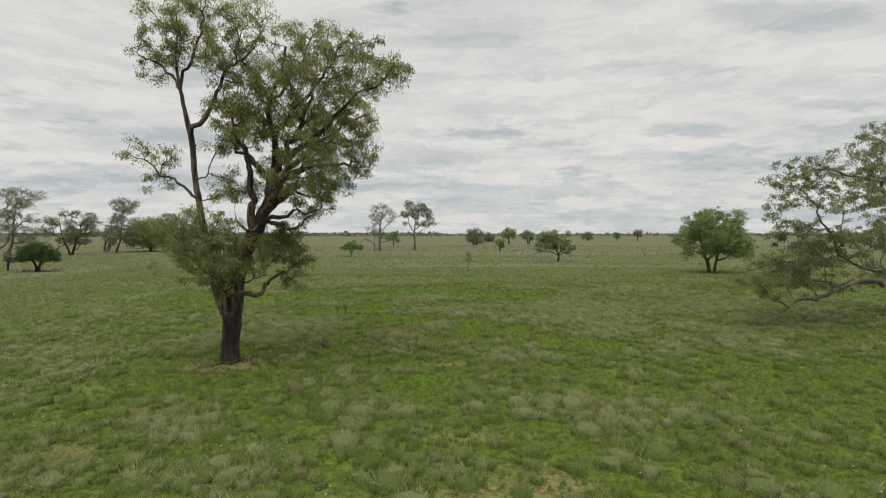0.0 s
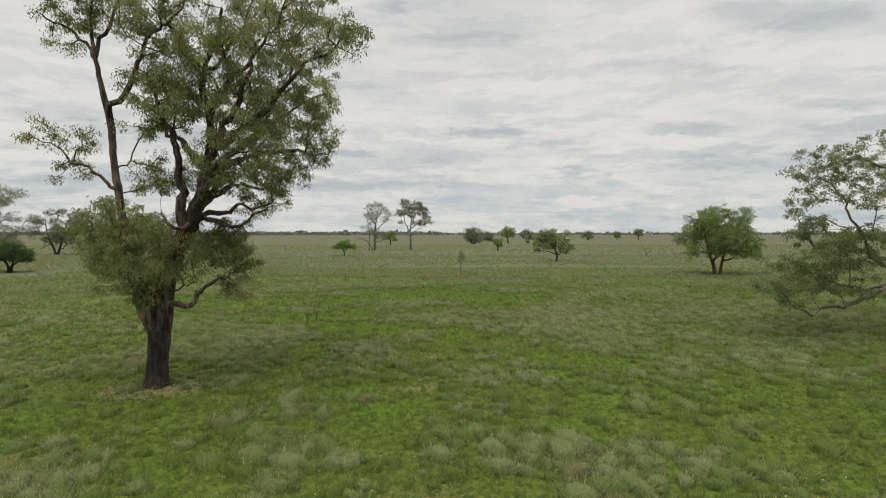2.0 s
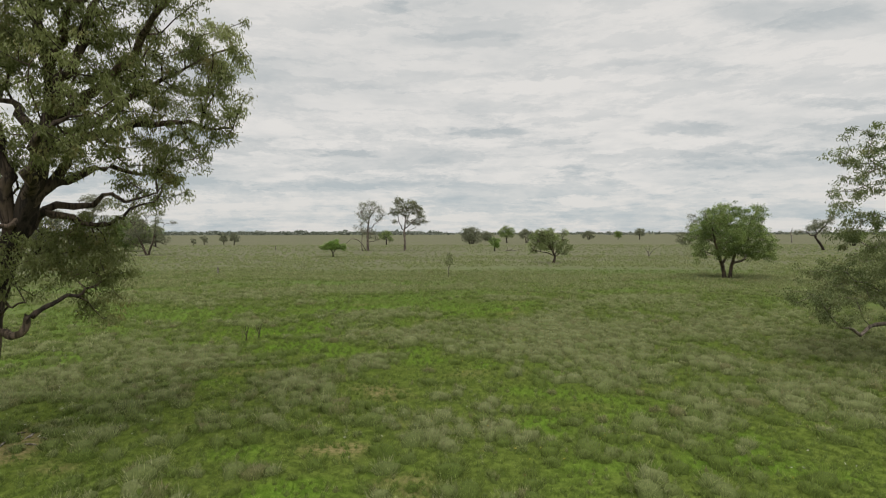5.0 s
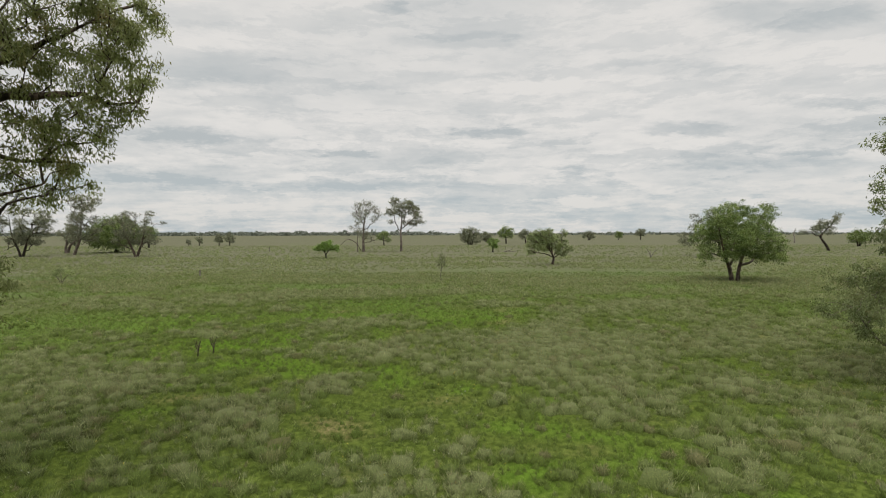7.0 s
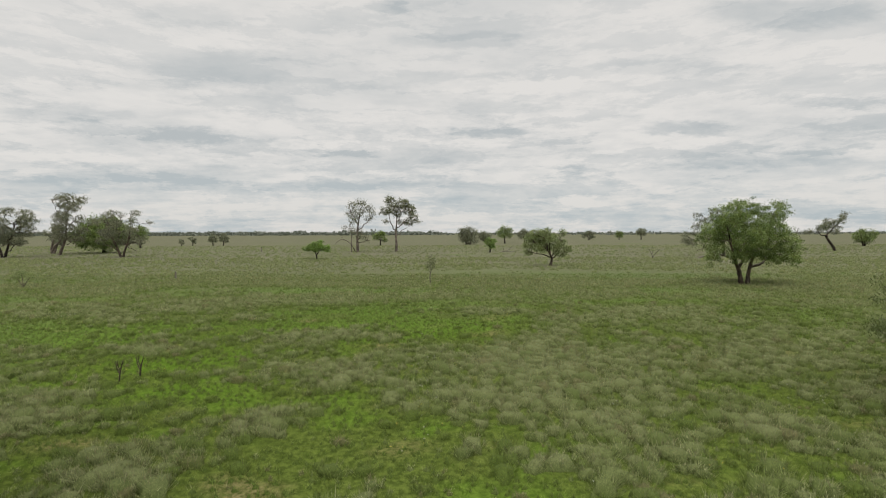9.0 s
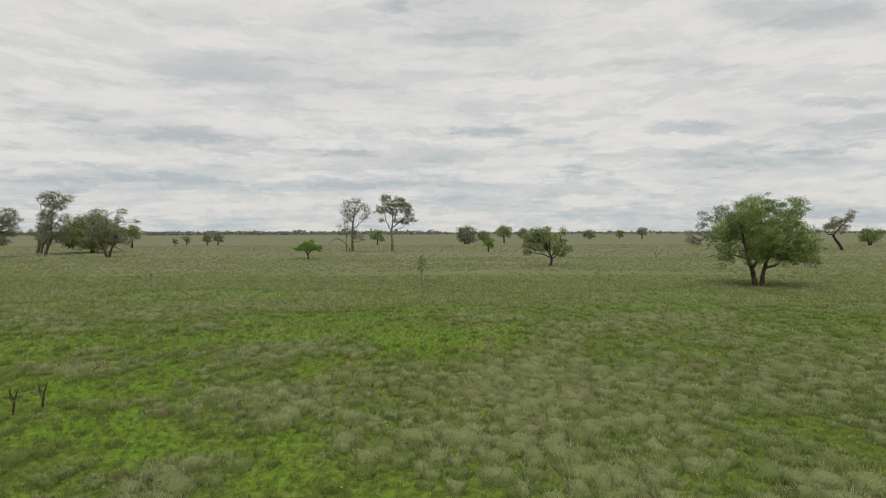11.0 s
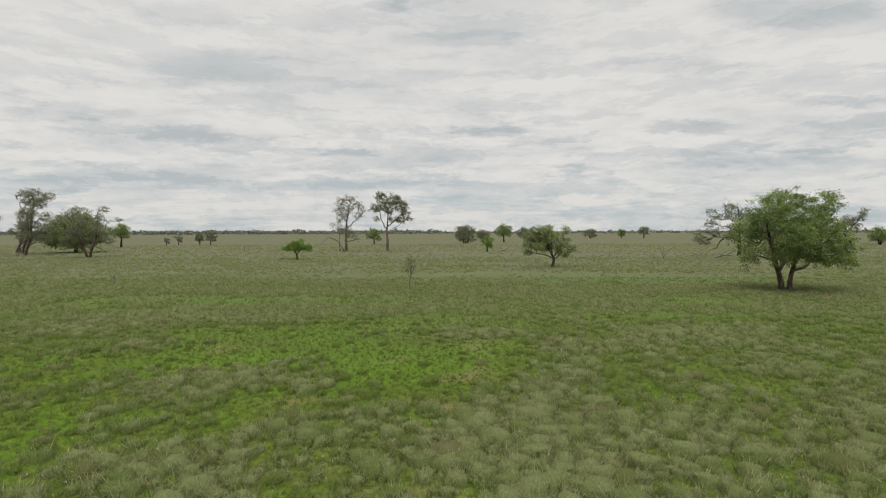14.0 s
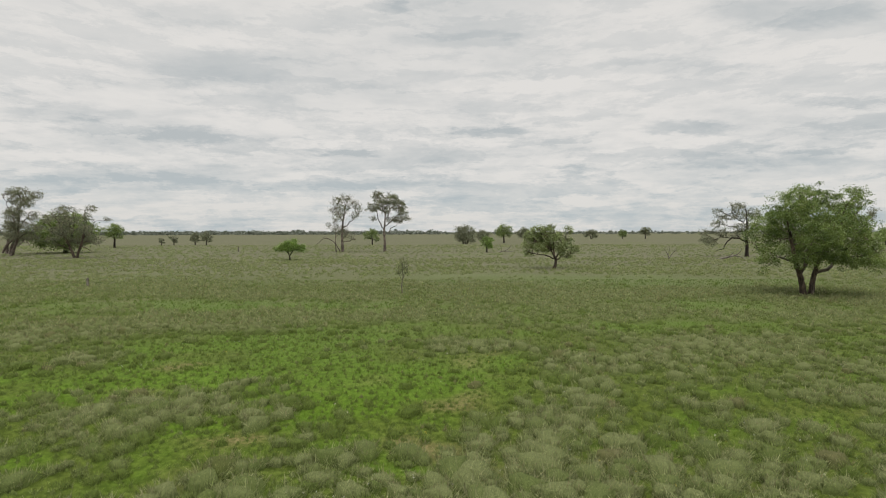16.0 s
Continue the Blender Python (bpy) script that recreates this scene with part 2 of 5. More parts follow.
M_LIMB = bark_material("limb_bark", (0.235, 0.195, 0.160), (0.120, 0.098, 0.080), (0.050, 0.041, 0.034), 1.2)
M_GREYWOOD = bark_material("weathered_wood", (0.300, 0.275, 0.240), (0.165, 0.145, 0.120), (0.060, 0.050, 0.042), 1.4)

# ---- the plain ----


def lattice(ix, iy, seed):
    h = np.sin(ix * 127.1 + iy * 311.7 + seed * 74.7) * 43758.5453
    return h - np.floor(h)


def patchy(x, y, size, seed, octaves=4):
    """Smooth noise from 0 to 1 over the plan, with patches of about that many metres."""
    total, weight, sum_w = 0.0, 1.0, 0.0
    for o in range(octaves):
        u, v = x / size + 17.3 * o + seed, y / size - 9.1 * o
        iu, iv = np.floor(u), np.floor(v)
        fu, fv = u - iu, v - iv
        fu, fv = fu * fu * (3 - 2 * fu), fv * fv * (3 - 2 * fv)
        a, b = lattice(iu, iv, seed), lattice(iu + 1, iv, seed)
        c, d = lattice(iu, iv + 1, seed), lattice(iu + 1, iv + 1, seed)
        total = total + weight * ((a * (1 - fu) + b * fu) * (1 - fv) + (c * (1 - fu) + d * fu) * fv)
        sum_w += weight
        weight, size = weight * 0.5, size * 0.5
    return total / sum_w


# damp, greener hollows of the pasture: place and half size
HOLLOWS_NEAR = [
    (-2.8, 10.6, 0.7, 0.5), (-9.6, 13.4, 1.2, 0.8), (3.9, 15.8, 1.8, 0.9), (-10.6, 15.9, 1.8, 1.5), (-0.7, 16.5, 1.1, 1.6), (-7.1, 17.1, 1.2, 1.0), (9.2, 17.7, 2.3, 0.5),
    (-2.1, 18.8, 1.3, 0.5), (5.1, 20.7, 1.2, 0.7), (6.4, 22.8, 2.1, 1.2), (4.2, 26.3, 0.7, 0.7), (-13.2, 27.0, 2.2, 1.2), (-6.2, 27.9, 1.6, 0.7), (-3.8, 29.9, 1.1, 0.9),
    (-9.0, 30.2, 1.1, 1.1), (-5.0, 33.3, 3.1, 1.9), (0.4, 34.1, 0.9, 0.5),
]
HOLLOWS_FAR = [
    (5.5, 34.4, 1.1, 0.5), (-1.9, 34.7, 0.7, 0.6), (4.4, 35.5, 2.2, 0.7), (0.3, 36.6, 1.1, 0.6), (3.0, 37.1, 0.8, 0.8), (-12.3, 37.4, 4.0, 1.8), (5.9, 38.7, 3.4, 1.7),
    (6.2, 40.3, 2.6, 1.5), (-2.7, 40.8, 2.2, 1.4), (1.9, 42.1, 6.3, 3.3), (8.0, 42.6, 1.6, 1.4), (-3.0, 45.6, 3.5, 1.7), (2.4, 47.1, 4.5, 2.6), (19.2, 49.5, 4.2, 1.5),
    (22.9, 56.0, 5.3, 1.9), (29.7, 71.9, 8.0, 2.7), (31.0, 72.0, 14.0, 5.0), (-17.0, 40.0, 9.0, 3.2), (-8.0, 57.0, 10.0, 2.5), (-30.0, 52.0, 9.0, 2.5), (14.0, 77.0, 14.0, 3.5),
    (-45.0, 66.0, 10.0, 3.0),
]
# where the tussocks close up
THICKETS_NEAR = [
    (-3.9, 9.9, 1.4, 0.5), (-7.1, 10.4, 2.4, 0.7), (0.4, 10.6, 1.0, 0.6), (-6.4, 12.2, 1.1, 0.8), (3.5, 14.2, 2.5, 1.0), (-0.6, 17.5, 1.7, 0.5), (3.2, 17.5, 1.4, 0.6),
    (0.7, 20.2, 1.7, 1.3), (4.0, 20.2, 1.4, 1.3), (-4.0, 21.0, 1.5, 0.9), (-16.1, 21.4, 1.9, 1.3), (-8.4, 22.9, 2.1, 1.2), (-1.9, 23.4, 1.1, 1.3), (2.7, 24.0, 1.8, 0.8),
    (-3.4, 24.2, 1.2, 0.9), (-0.9, 25.0, 1.5, 0.8), (-7.3, 27.0, 1.8, 1.4), (-0.1, 27.2, 1.5, 1.4),
]
THICKETS_FAR = [
    (6.4, 28.1, 1.6, 1.2), (10.1, 30.3, 2.8, 1.6), (1.7, 32.8, 5.0, 3.2), (8.2, 33.3, 2.6, 2.1), (8.8, 34.1, 1.6, 0.6), (2.8, 34.3, 1.1, 0.6), (8.6, 36.4, 1.7, 1.7),
    (-2.7, 37.4, 2.2, 1.3), (10.5, 38.2, 1.5, 1.5), (-1.3, 38.8, 1.3, 0.7), (1.1, 40.2, 1.9, 0.9), (-6.7, 42.2, 2.4, 1.3), (12.6, 43.0, 2.3, 1.8), (-16.9, 44.0, 6.8, 3.3),
    (6.8, 45.5, 2.8, 1.3), (18.7, 45.7, 4.7, 1.7), (-10.3, 48.3, 4.0, 2.7), (-6.2, 50.6, 8.8, 1.6), (3.0, 52.5, 22.0, 2.2), (24.0, 62.0, 9.0, 2.5), (-3.0, 62.0, 16.0, 2.0),
]
# where the soil shows
BARE_PATCHES = [
    (2.4, 9.8, 1.4, 0.5), (-8.4, 11.2, 0.8, 0.5), (1.2, 12.1, 1.4, 0.5), (-2.7, 12.5, 1.2, 0.5), (-8.2, 13.8, 0.9, 0.5), (1.7, 17.3, 0.7, 0.5), (-5.1, 18.3, 1.0, 0.5),
    (0.2, 18.8, 1.3, 0.5), (6.9, 21.7, 1.0, 0.5), (-2.5, 21.8, 1.0, 0.5), (0.8, 22.8, 1.4, 0.6), (9.7, 23.4, 1.1, 0.5), (4.5, 23.7, 1.1, 0.5), (0.2, 23.7, 1.4, 0.5),
    (3.4, 25.3, 0.8, 0.5), (-4.1, 25.3, 1.1, 0.5), (6.1, 25.6, 1.1, 0.5), (8.8, 26.0, 1.1, 0.6), (7.2, 34.3, 0.9, 0.6), (5.6, 35.6, 1.5, 0.9), (1.8, 36.1, 1.3, 0.5),
    (7.1, 38.1, 1.5, 0.9), (-2.7, 42.1, 1.2, 0.9), (33.7, 61.6, 2.6, 1.3),
]


def patches(x, y, rows, ragged=1.0):
    """The sum of soft, ragged-edged patches at the given places."""
    u, v = x + ragged * 1.6 * (patchy(x, y, 2.6, 43, 3) - 0.5), y + ragged * 1.6 * (patchy(x, y, 2.6, 44, 3) - 0.5)
    total = 0.0
    for cx, cy, rx, ry in rows:
        total = total + fall(u, v, cx, cy, 0.9 * rx, 0.9 * ry)
    return np.minimum(total, 1.3)


def fall(x, y, cx, cy, rx, ry):
    return np.exp(-(((x - cx) / rx) ** 2 + ((y - cy) / ry) ** 2))


def thickness(x, y):
    """How closely the tussocks stand, about 0.5 on average."""
    v = 0.62 * patchy(x, y, 2.2, 41, 3) + 0.38 * patchy(x, y * 1.5, 9.0, 42, 2)
    return v + 0.20 * patches(x, y, THICKETS_NEAR + THICKETS_FAR) - 0.22 * patches(x, y, HOLLOWS_NEAR + HOLLOWS_FAR) - 0.20 * patches(x, y, BARE_PATCHES)


def lushness(x, y):
    v = 0.30 * patchy(x, y * 1.6, 9.0, 3) + 0.52 * patchy(x, y * 1.3, 1.6, 5, 3)
    v = v + 0.24 * patches(x, y, HOLLOWS_NEAR + HOLLOWS_FAR) - 0.10 * patches(x, y, THICKETS_NEAR + THICKETS_FAR) - 0.14 * patches(x, y, BARE_PATCHES)
    return np.clip(v - 0.09 * np.clip((28.0 - y) / 8.0, 0, 1), 0, 1)


def bareness(x, y):
    v = 0.66 * patchy(x, y * 1.3, 1.9, 11) + 0.28 * patchy(x, y, 7.0, 12) - 0.08
    v = v + 0.75 * fall(x, y, TREE_X + 0.2, TREE_Y - 0.1, 1.3, 1.0) + 0.26 * patches(x, y, BARE_PATCHES)
    return np.clip(v, 0, 1)


def height(x, y):
    rise = 0.10 * (patchy(x, y, 14.0, 31, 3) - 0.5) + 0.05 * (patchy(x, y, 1.6, 32, 2) - 0.5)
    return rise + 0.10 * fall(x, y, TREE_X, TREE_Y, 1.2, 1.2)


TREE_X, TREE_Y = -8.3, 19.05


def mesh_from(name, verts, faces, mat, floats=()):
    """A mesh from arrays of corners and of equal-sided faces, with named values at its corners."""
    me = bpy.data.meshes.new(name)
    verts, faces = np.asarray(verts, np.float32), np.asarray(faces, np.int32)
    sides = faces.shape[1]
    me.vertices.add(len(verts))
    me.vertices.foreach_set("co", verts.ravel())
    me.loops.add(faces.size)
    me.loops.foreach_set("vertex_index", faces.ravel())
    me.polygons.add(len(faces))
    me.polygons.foreach_set("loop_start", np.arange(0, faces.size, sides, dtype=np.int32))
    me.polygons.foreach_set("loop_total", np.full(len(faces), sides, np.int32))
    me.update(calc_edges=True)
    for key, values in dict(floats).items():
        values = np.asarray(values, np.float32)
        if values.ndim == 2:
            me.attributes.new(key, "FLOAT_VECTOR", "POINT").data.foreach_set("vector", values.ravel())
        else:
            me.attributes.new(key, "FLOAT", "POINT").data.foreach_set("value", values)
    me.materials.append(mat)
    return me


def stretch(near, step, far, grow):
    """Steps from 0 to far: even up to near, then ever longer."""
    out = list(np.arange(0, near, step))
    while out[-1] < far:
        step *= grow
        out.append(out[-1] + step)
    return np.array(out)


def build_ground():
    side = stretch(42, 0.5, 4200, 1.12)
    xs = np.concatenate([-side[:0:-1], side]) + 3.0
    ahead = stretch(58, 0.5, 4200, 1.10)
    back = stretch(3, 0.6, 3000, 1.35)
    ys = np.concatenate([-back[:0:-1], ahead]) + 3.0
    gx, gy = np.meshgrid(xs, ys)
    x, y = gx.ravel(), gy.ravel()
    verts = np.stack([x, y, height(x, y)], 1)
    i = np.arange(len(xs) - 1)[None, :] + len(xs) * np.arange(len(ys) - 1)[:, None]
    i = i.ravel()
    faces = np.stack([i, i + 1, i + 1 + len(xs), i + len(xs)], 1)
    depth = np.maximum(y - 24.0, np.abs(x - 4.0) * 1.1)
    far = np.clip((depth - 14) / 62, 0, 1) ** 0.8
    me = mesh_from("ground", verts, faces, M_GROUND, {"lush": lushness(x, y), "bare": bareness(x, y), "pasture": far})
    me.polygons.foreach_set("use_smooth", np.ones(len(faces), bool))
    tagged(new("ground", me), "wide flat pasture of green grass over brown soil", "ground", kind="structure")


build_ground()


def blades(x, y, z, n, spread, tall, wide, tone, rng, lean=0.5):
    """n thin blades round each of the given feet; all values by foot."""
    k = np.repeat(np.arange(len(x)), n)
    count = len(k)
    turn, far = rng.uniform(0, 2 * np.pi, count), np.sqrt(rng.uniform(0, 1, count))
    fx, fy = np.cos(turn) * far, np.sin(turn) * far
    long = tall[k] * rng.uniform(0.6, 1.1, count) * (1 - 0.55 * far * far)
    foot = np.stack([x[k] + fx * spread[k] * 0.6, y[k] + fy * spread[k] * 0.6, z[k] - 0.015], 1)
    out = lean * (0.25 + far) * long
    wx, wy = rng.normal(0, 0.22, count) * long, rng.normal(0, 0.22, count) * long
    top = foot + np.stack([fx * out + wx, fy * out + wy, long], 1)
    face = rng.uniform(0, 2 * np.pi, count)
    half = 0.5 * wide[k] * rng.uniform(0.7, 1.3, count)
    across = np.stack([np.cos(face) * half, np.sin(face) * half, 0 * half], 1)
    verts = np.stack([foot - across, foot + across, top], 1).reshape(-1, 3)
    faces = np.arange(3 * count).reshape(-1, 3)
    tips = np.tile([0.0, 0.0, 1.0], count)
    tones = np.repeat(np.clip(tone[k] + rng.normal(0, 0.06, count), 0, 1), 3)
    return verts, faces, {"tip": tips, "tone": tones, "out": np.tile([0.0, 0.0, 1.0], (3 * count, 1))}


def tussocks(x, y, z, wide, tall, tone, rng, sides, rings, count, blade):
    """Rounded tufts: a lumpy matted dome, and fine blades that fray out of it on all sides; all values by foot."""
    n = len(x)
    # the dome
    turn = np.arange(sides)[None, :] * 2 * np.pi / sides + rng.uniform(0, 6.3, (n, 1))
    a, b = rng.uniform(0, 6.3, (n, 1)), rng.uniform(0, 6.3, (n, 1))
    lump = 1 + 0.20 * np.sin(2 * turn + a) + 0.13 * np.sin(3 * turn + b)
    verts, outs, tips = [], [], []
    for j in range(rings):
        rise = 0.5 * np.pi * j / rings
        r = wide[:, None] * 0.74 * math.cos(rise) ** 0.8 * lump * rng.uniform(0.7, 1.25, (n, sides))
        h = tall[:, None] * 0.52 * math.sin(rise) * rng.uniform(0.7, 1.25, (n, sides)) - (0.03 if j == 0 else 0.0)
        verts.append(np.stack([x[:, None] + np.cos(turn) * r, y[:, None] + np.sin(turn) * r, z[:, None] + h], 2))
        outs.append(np.stack([np.cos(turn) * math.cos(rise), np.sin(turn) * math.cos(rise), np.full((n, sides), 1.3 * math.sin(rise) + 0.35)], 2))
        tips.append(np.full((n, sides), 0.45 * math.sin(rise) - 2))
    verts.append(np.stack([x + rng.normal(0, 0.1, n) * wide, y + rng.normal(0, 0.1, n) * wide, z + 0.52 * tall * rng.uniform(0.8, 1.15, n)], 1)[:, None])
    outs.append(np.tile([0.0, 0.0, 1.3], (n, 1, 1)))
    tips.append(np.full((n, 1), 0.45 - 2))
    verts, outs, tips = np.concatenate(verts, 1), np.concatenate(outs, 1), np.concatenate(tips, 1)
    size = sides * rings + 1
    ring = []
    for k in range(sides):
        m = (k + 1) % sides
        for j in range(rings - 1):
            p = j * sides
            ring += [(p + k, p + m, p + sides + m), (p + k, p + sides + m, p + sides + k)]
        ring.append(((rings - 1) * sides + k, (rings - 1) * sides + m, size - 1))
    faces = (size * np.arange(n)[:, None, None] + np.array(ring)[None]).reshape(-1, 3)
    tones = np.repeat(tone, size)
    sets = [(verts.reshape(-1, 3), faces, {"tip": tips.ravel(), "tone": tones, "out": outs.reshape(-1, 3)})]
    # the blades
    k = np.repeat(np.arange(n), count)
    m = len(k)
    turn, up = rng.uniform(0, 2 * np.pi, m), rng.uniform(0.0, 1.0, m)
    level = np.sqrt(1 - up * up)
    lump = 1 + 0.20 * np.sin(2 * turn + a[k, 0]) + 0.13 * np.sin(3 * turn + b[k, 0])
    r = wide[k] * 0.76 * level ** 0.8 * lump * rng.uniform(0.8, 1.1, m)
    out = np.stack([np.cos(turn) * level, np.sin(turn) * level, 1.3 * up + 0.35], 1)
    foot = np.stack([x[k] + np.cos(turn) * r, y[k] + np.sin(turn) * r, z[k] + 0.50 * tall[k] * up * rng.uniform(0.7, 1.1, m) - 0.01], 1)
    way = 0.70 * out * (1, 1, 0) + np.array([0, 0, 0.90]) + rng.normal(0, 0.30, (m, 3))
    top = foot + way * (tall[k] * rng.uniform(0.14, 0.46, m))[:, None]
    face = rng.uniform(0, 2 * np.pi, m)
    half = 0.5 * blade * rng.uniform(0.7, 1.3, m)
    across = np.stack([np.cos(face) * half, np.sin(face) * half, 0 * half], 1)
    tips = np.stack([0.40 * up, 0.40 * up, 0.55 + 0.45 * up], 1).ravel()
    tones = np.repeat(np.clip(tone[k] + rng.normal(0, 0.10, m), 0, 1), 3)
    sets.append((np.stack([foot - across, foot + across, top], 1).reshape(-1, 3), np.arange(3 * m).reshape(-1, 3), {"tip": tips, "tone": tones, "out": np.repeat(out, 3, 0)}))
    return sets


def scatter(x0, x1, y0, y1, step, rng):
    gx, gy = np.meshgrid(np.arange(x0, x1, step), np.arange(y0, y1, step))
    x = gx.ravel() + rng.uniform(-0.45, 0.45, gx.size) * step
    y = gy.ravel() + rng.uniform(-0.45, 0.45, gx.size) * step
    return x, y


def nearness(x, y):
    """How near the drone's line passes to a place on the ground ahead of it; places it never looks at are far off."""
    d = np.maximum(np.maximum(9.0, y - 24.6), np.abs(x - 3.5) / 0.95 - 3.0)
    return np.where(y - d < -2.0, 1e6, d)


def build_tussocks():
    rng = np.random.default_rng(4)
    sets = []
    # spacing, near and far bound, sides and rings of the dome, blades to a tuft, blade width, whether full-grown
    for step, lo, hi, sides, rings, count, blade, grown in ((0.42, 0, 14, 6, 2, 112, 0.0165, 1), (0.27, 0, 14, 4, 1, 15, 0.016, 0), (0.43, 14, 25, 5, 2, 36, 0.029, 1), (0.32, 14, 25, 4, 1, 6, 0.026, 0),
                                                            (0.48, 25, 45, 4, 1, 16, 0.052, 1), (0.85, 45, 90, 4, 1, 8, 0.10, 1), (1.8, 90, 190, 4, 1, 4, 0.14, 1)):
        reach = 0.95 * hi + 3.4
        x, y = scatter(3.5 - reach, 3.5 + reach, 6.0, 24.6 + hi, step, rng)
        d = nearness(x, y)
        keep = (d >= lo) & (d < hi)
        x, y = x[keep], y[keep]
        lush, bare, clump = lushness(x, y), bareness(x, y), thickness(x, y)
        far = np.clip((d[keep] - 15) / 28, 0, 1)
        if grown:
            want = 0.54 + 3.4 * (clump - 0.5) + far * (0.34 - 0.9 * patches(x, y, HOLLOWS_NEAR + HOLLOWS_FAR))
        else:
            want = 0.62 + 1.2 * (0.55 - clump) - 1.3 * np.clip(bare - 0.55, 0, 1)
        keep = rng.uniform(0, 1, len(x)) < np.maximum(want, 0.10 if grown else 0.2)
        x, y, lush, clump, far = x[keep], y[keep], lush[keep], clump[keep], far[keep]
        big = np.clip(rng.gamma(6.0, 0.155, len(x)), 0.45, 1.7) * np.clip(0.50 + 0.85 * clump, 0.6, 1.2) if grown else rng.uniform(0.22, 0.5, len(x))
        size = big * (1.0 if step < 0.7 else 1.25 if step < 1.0 else 1.9)
        # greyer tone for large, crowded and distant tufts, with a floor past 45 m
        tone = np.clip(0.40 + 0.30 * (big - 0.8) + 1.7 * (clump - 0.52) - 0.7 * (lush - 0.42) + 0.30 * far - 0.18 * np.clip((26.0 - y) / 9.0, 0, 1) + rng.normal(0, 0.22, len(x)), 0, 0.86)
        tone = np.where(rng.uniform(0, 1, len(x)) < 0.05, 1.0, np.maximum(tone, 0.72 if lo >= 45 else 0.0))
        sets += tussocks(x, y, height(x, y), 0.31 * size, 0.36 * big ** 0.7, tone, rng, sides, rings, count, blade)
    return sets


def build_short_grass():
    rng = np.random.default_rng(8)
    sets = []
    for step, lo, hi, count, wide, tall in ((0.22, 0, 15, 7, 0.015, 0.10), (0.30, 15, 27, 7, 0.030, 0.10), (0.48, 27, 50, 7, 0.065, 0.12)):
        x, y = scatter(3.5 - hi, 3.5 + hi, 6.0, 24.6 + hi, step, rng)
        d = nearness(x, y)
        keep = (d >= lo) & (d < hi)
        x, y = x[keep], y[keep]
        lush, bare = lushness(x, y), bareness(x, y)
        keep = rng.uniform(0, 1, len(x)) < 1.05 - 1.7 * np.clip(bare - 0.42, 0, 1) * 1.3
        x, y, lush = x[keep], y[keep], lush[keep]
        size = rng.uniform(0.6, 1.4, len(x)) * (0.7 + 0.7 * lush)
        tone = np.clip(0.75 - 1.25 * (lush - 0.22) + rng.normal(0, 0.14, len(x)), 0, 1)
        sets.append(blades(x, y, height(x, y), count, step * 0.9 * np.ones(len(x)), tall * size, wide * np.ones(len(x)), tone, rng, 0.7))
    return sets


def joined(name, sets, mat):
    verts, faces, base = [], [], 0
    for v, f, _ in sets:
        verts.append(v)
        faces.append(f + base)
        base += len(v)
    floats = {key: np.concatenate([s[2][key] for s in sets]) for key in sets[0][2]}
    return mesh_from(name, np.concatenate(verts), np.concatenate(faces), mat, floats)


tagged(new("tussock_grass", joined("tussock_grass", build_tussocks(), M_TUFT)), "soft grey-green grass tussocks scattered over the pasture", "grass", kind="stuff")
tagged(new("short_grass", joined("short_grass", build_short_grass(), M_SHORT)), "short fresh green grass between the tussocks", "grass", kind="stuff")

# ---- trees: shared ways to grow them ----


def smooth_line(points, step):
    """A flowing line of (x, y, z, radius) through the given points, with nodes about every step metres."""
    p = np.array(points, float)
    q = np.vstack([2 * p[0] - p[1], p, 2 * p[-1] - p[-2]])
    out = []
    for i in range(1, len(q) - 2):
        a, b, c, d = q[i - 1], q[i], q[i + 1], q[i + 2]
        n = max(1, int(np.linalg.norm(c[:3] - b[:3]) / step))
        for t in np.arange(n) / n:
            out.append(0.5 * (2 * b + (c - a) * t + (2 * a - 5 * b + 4 * c - d) * t * t + (3 * b - a - 3 * c + d) * t ** 3))
    out.append(p[-1])
    out = np.array(out)
    out[:, 3] = np.maximum(out[:, 3], 0.008)
    return out


def tube(line, sides, rng, rough=0.08):
    """A round, slightly uneven stem along a line, closed at its tip."""
    pts, rad = line[:, :3], line[:, 3]
    way = np.gradient(pts, axis=0)
    way /= np.linalg.norm(way, axis=1)[:, None] + 1e-9
    side = np.cross(way, (0.3, 1.0, 0.2))
    side /= np.linalg.norm(side, axis=1)[:, None] + 1e-9
    over = np.cross(way, side)
    turn = np.arange(sides) * 2 * np.pi / sides
    ridge = 1 + rough * np.sin(3 * turn + 1.0) + 0.7 * rough * np.sin(5 * turn + 2.2)
    loose = rng.normal(0, 0.8 * rough, (len(pts) + 4, sides))
    loose = sum(loose[i:i + len(pts)] for i in range(5)) / 2.2
    wob = ridge[None, :] * (1 + loose)
    ring = pts[:, None] + (rad[:, None] * wob)[..., None] * (np.cos(turn)[None, :, None] * side[:, None] + np.sin(turn)[None, :, None] * over[:, None])
    i = (np.arange(len(pts) - 1)[:, None] * sides + np.arange(sides)[None]).ravel()
    j = (np.arange(len(pts) - 1)[:, None] * sides + (np.arange(sides)[None] + 1) % sides).ravel()
    return ring.reshape(-1, 3), np.stack([i, j, j + sides, i + sides], 1)


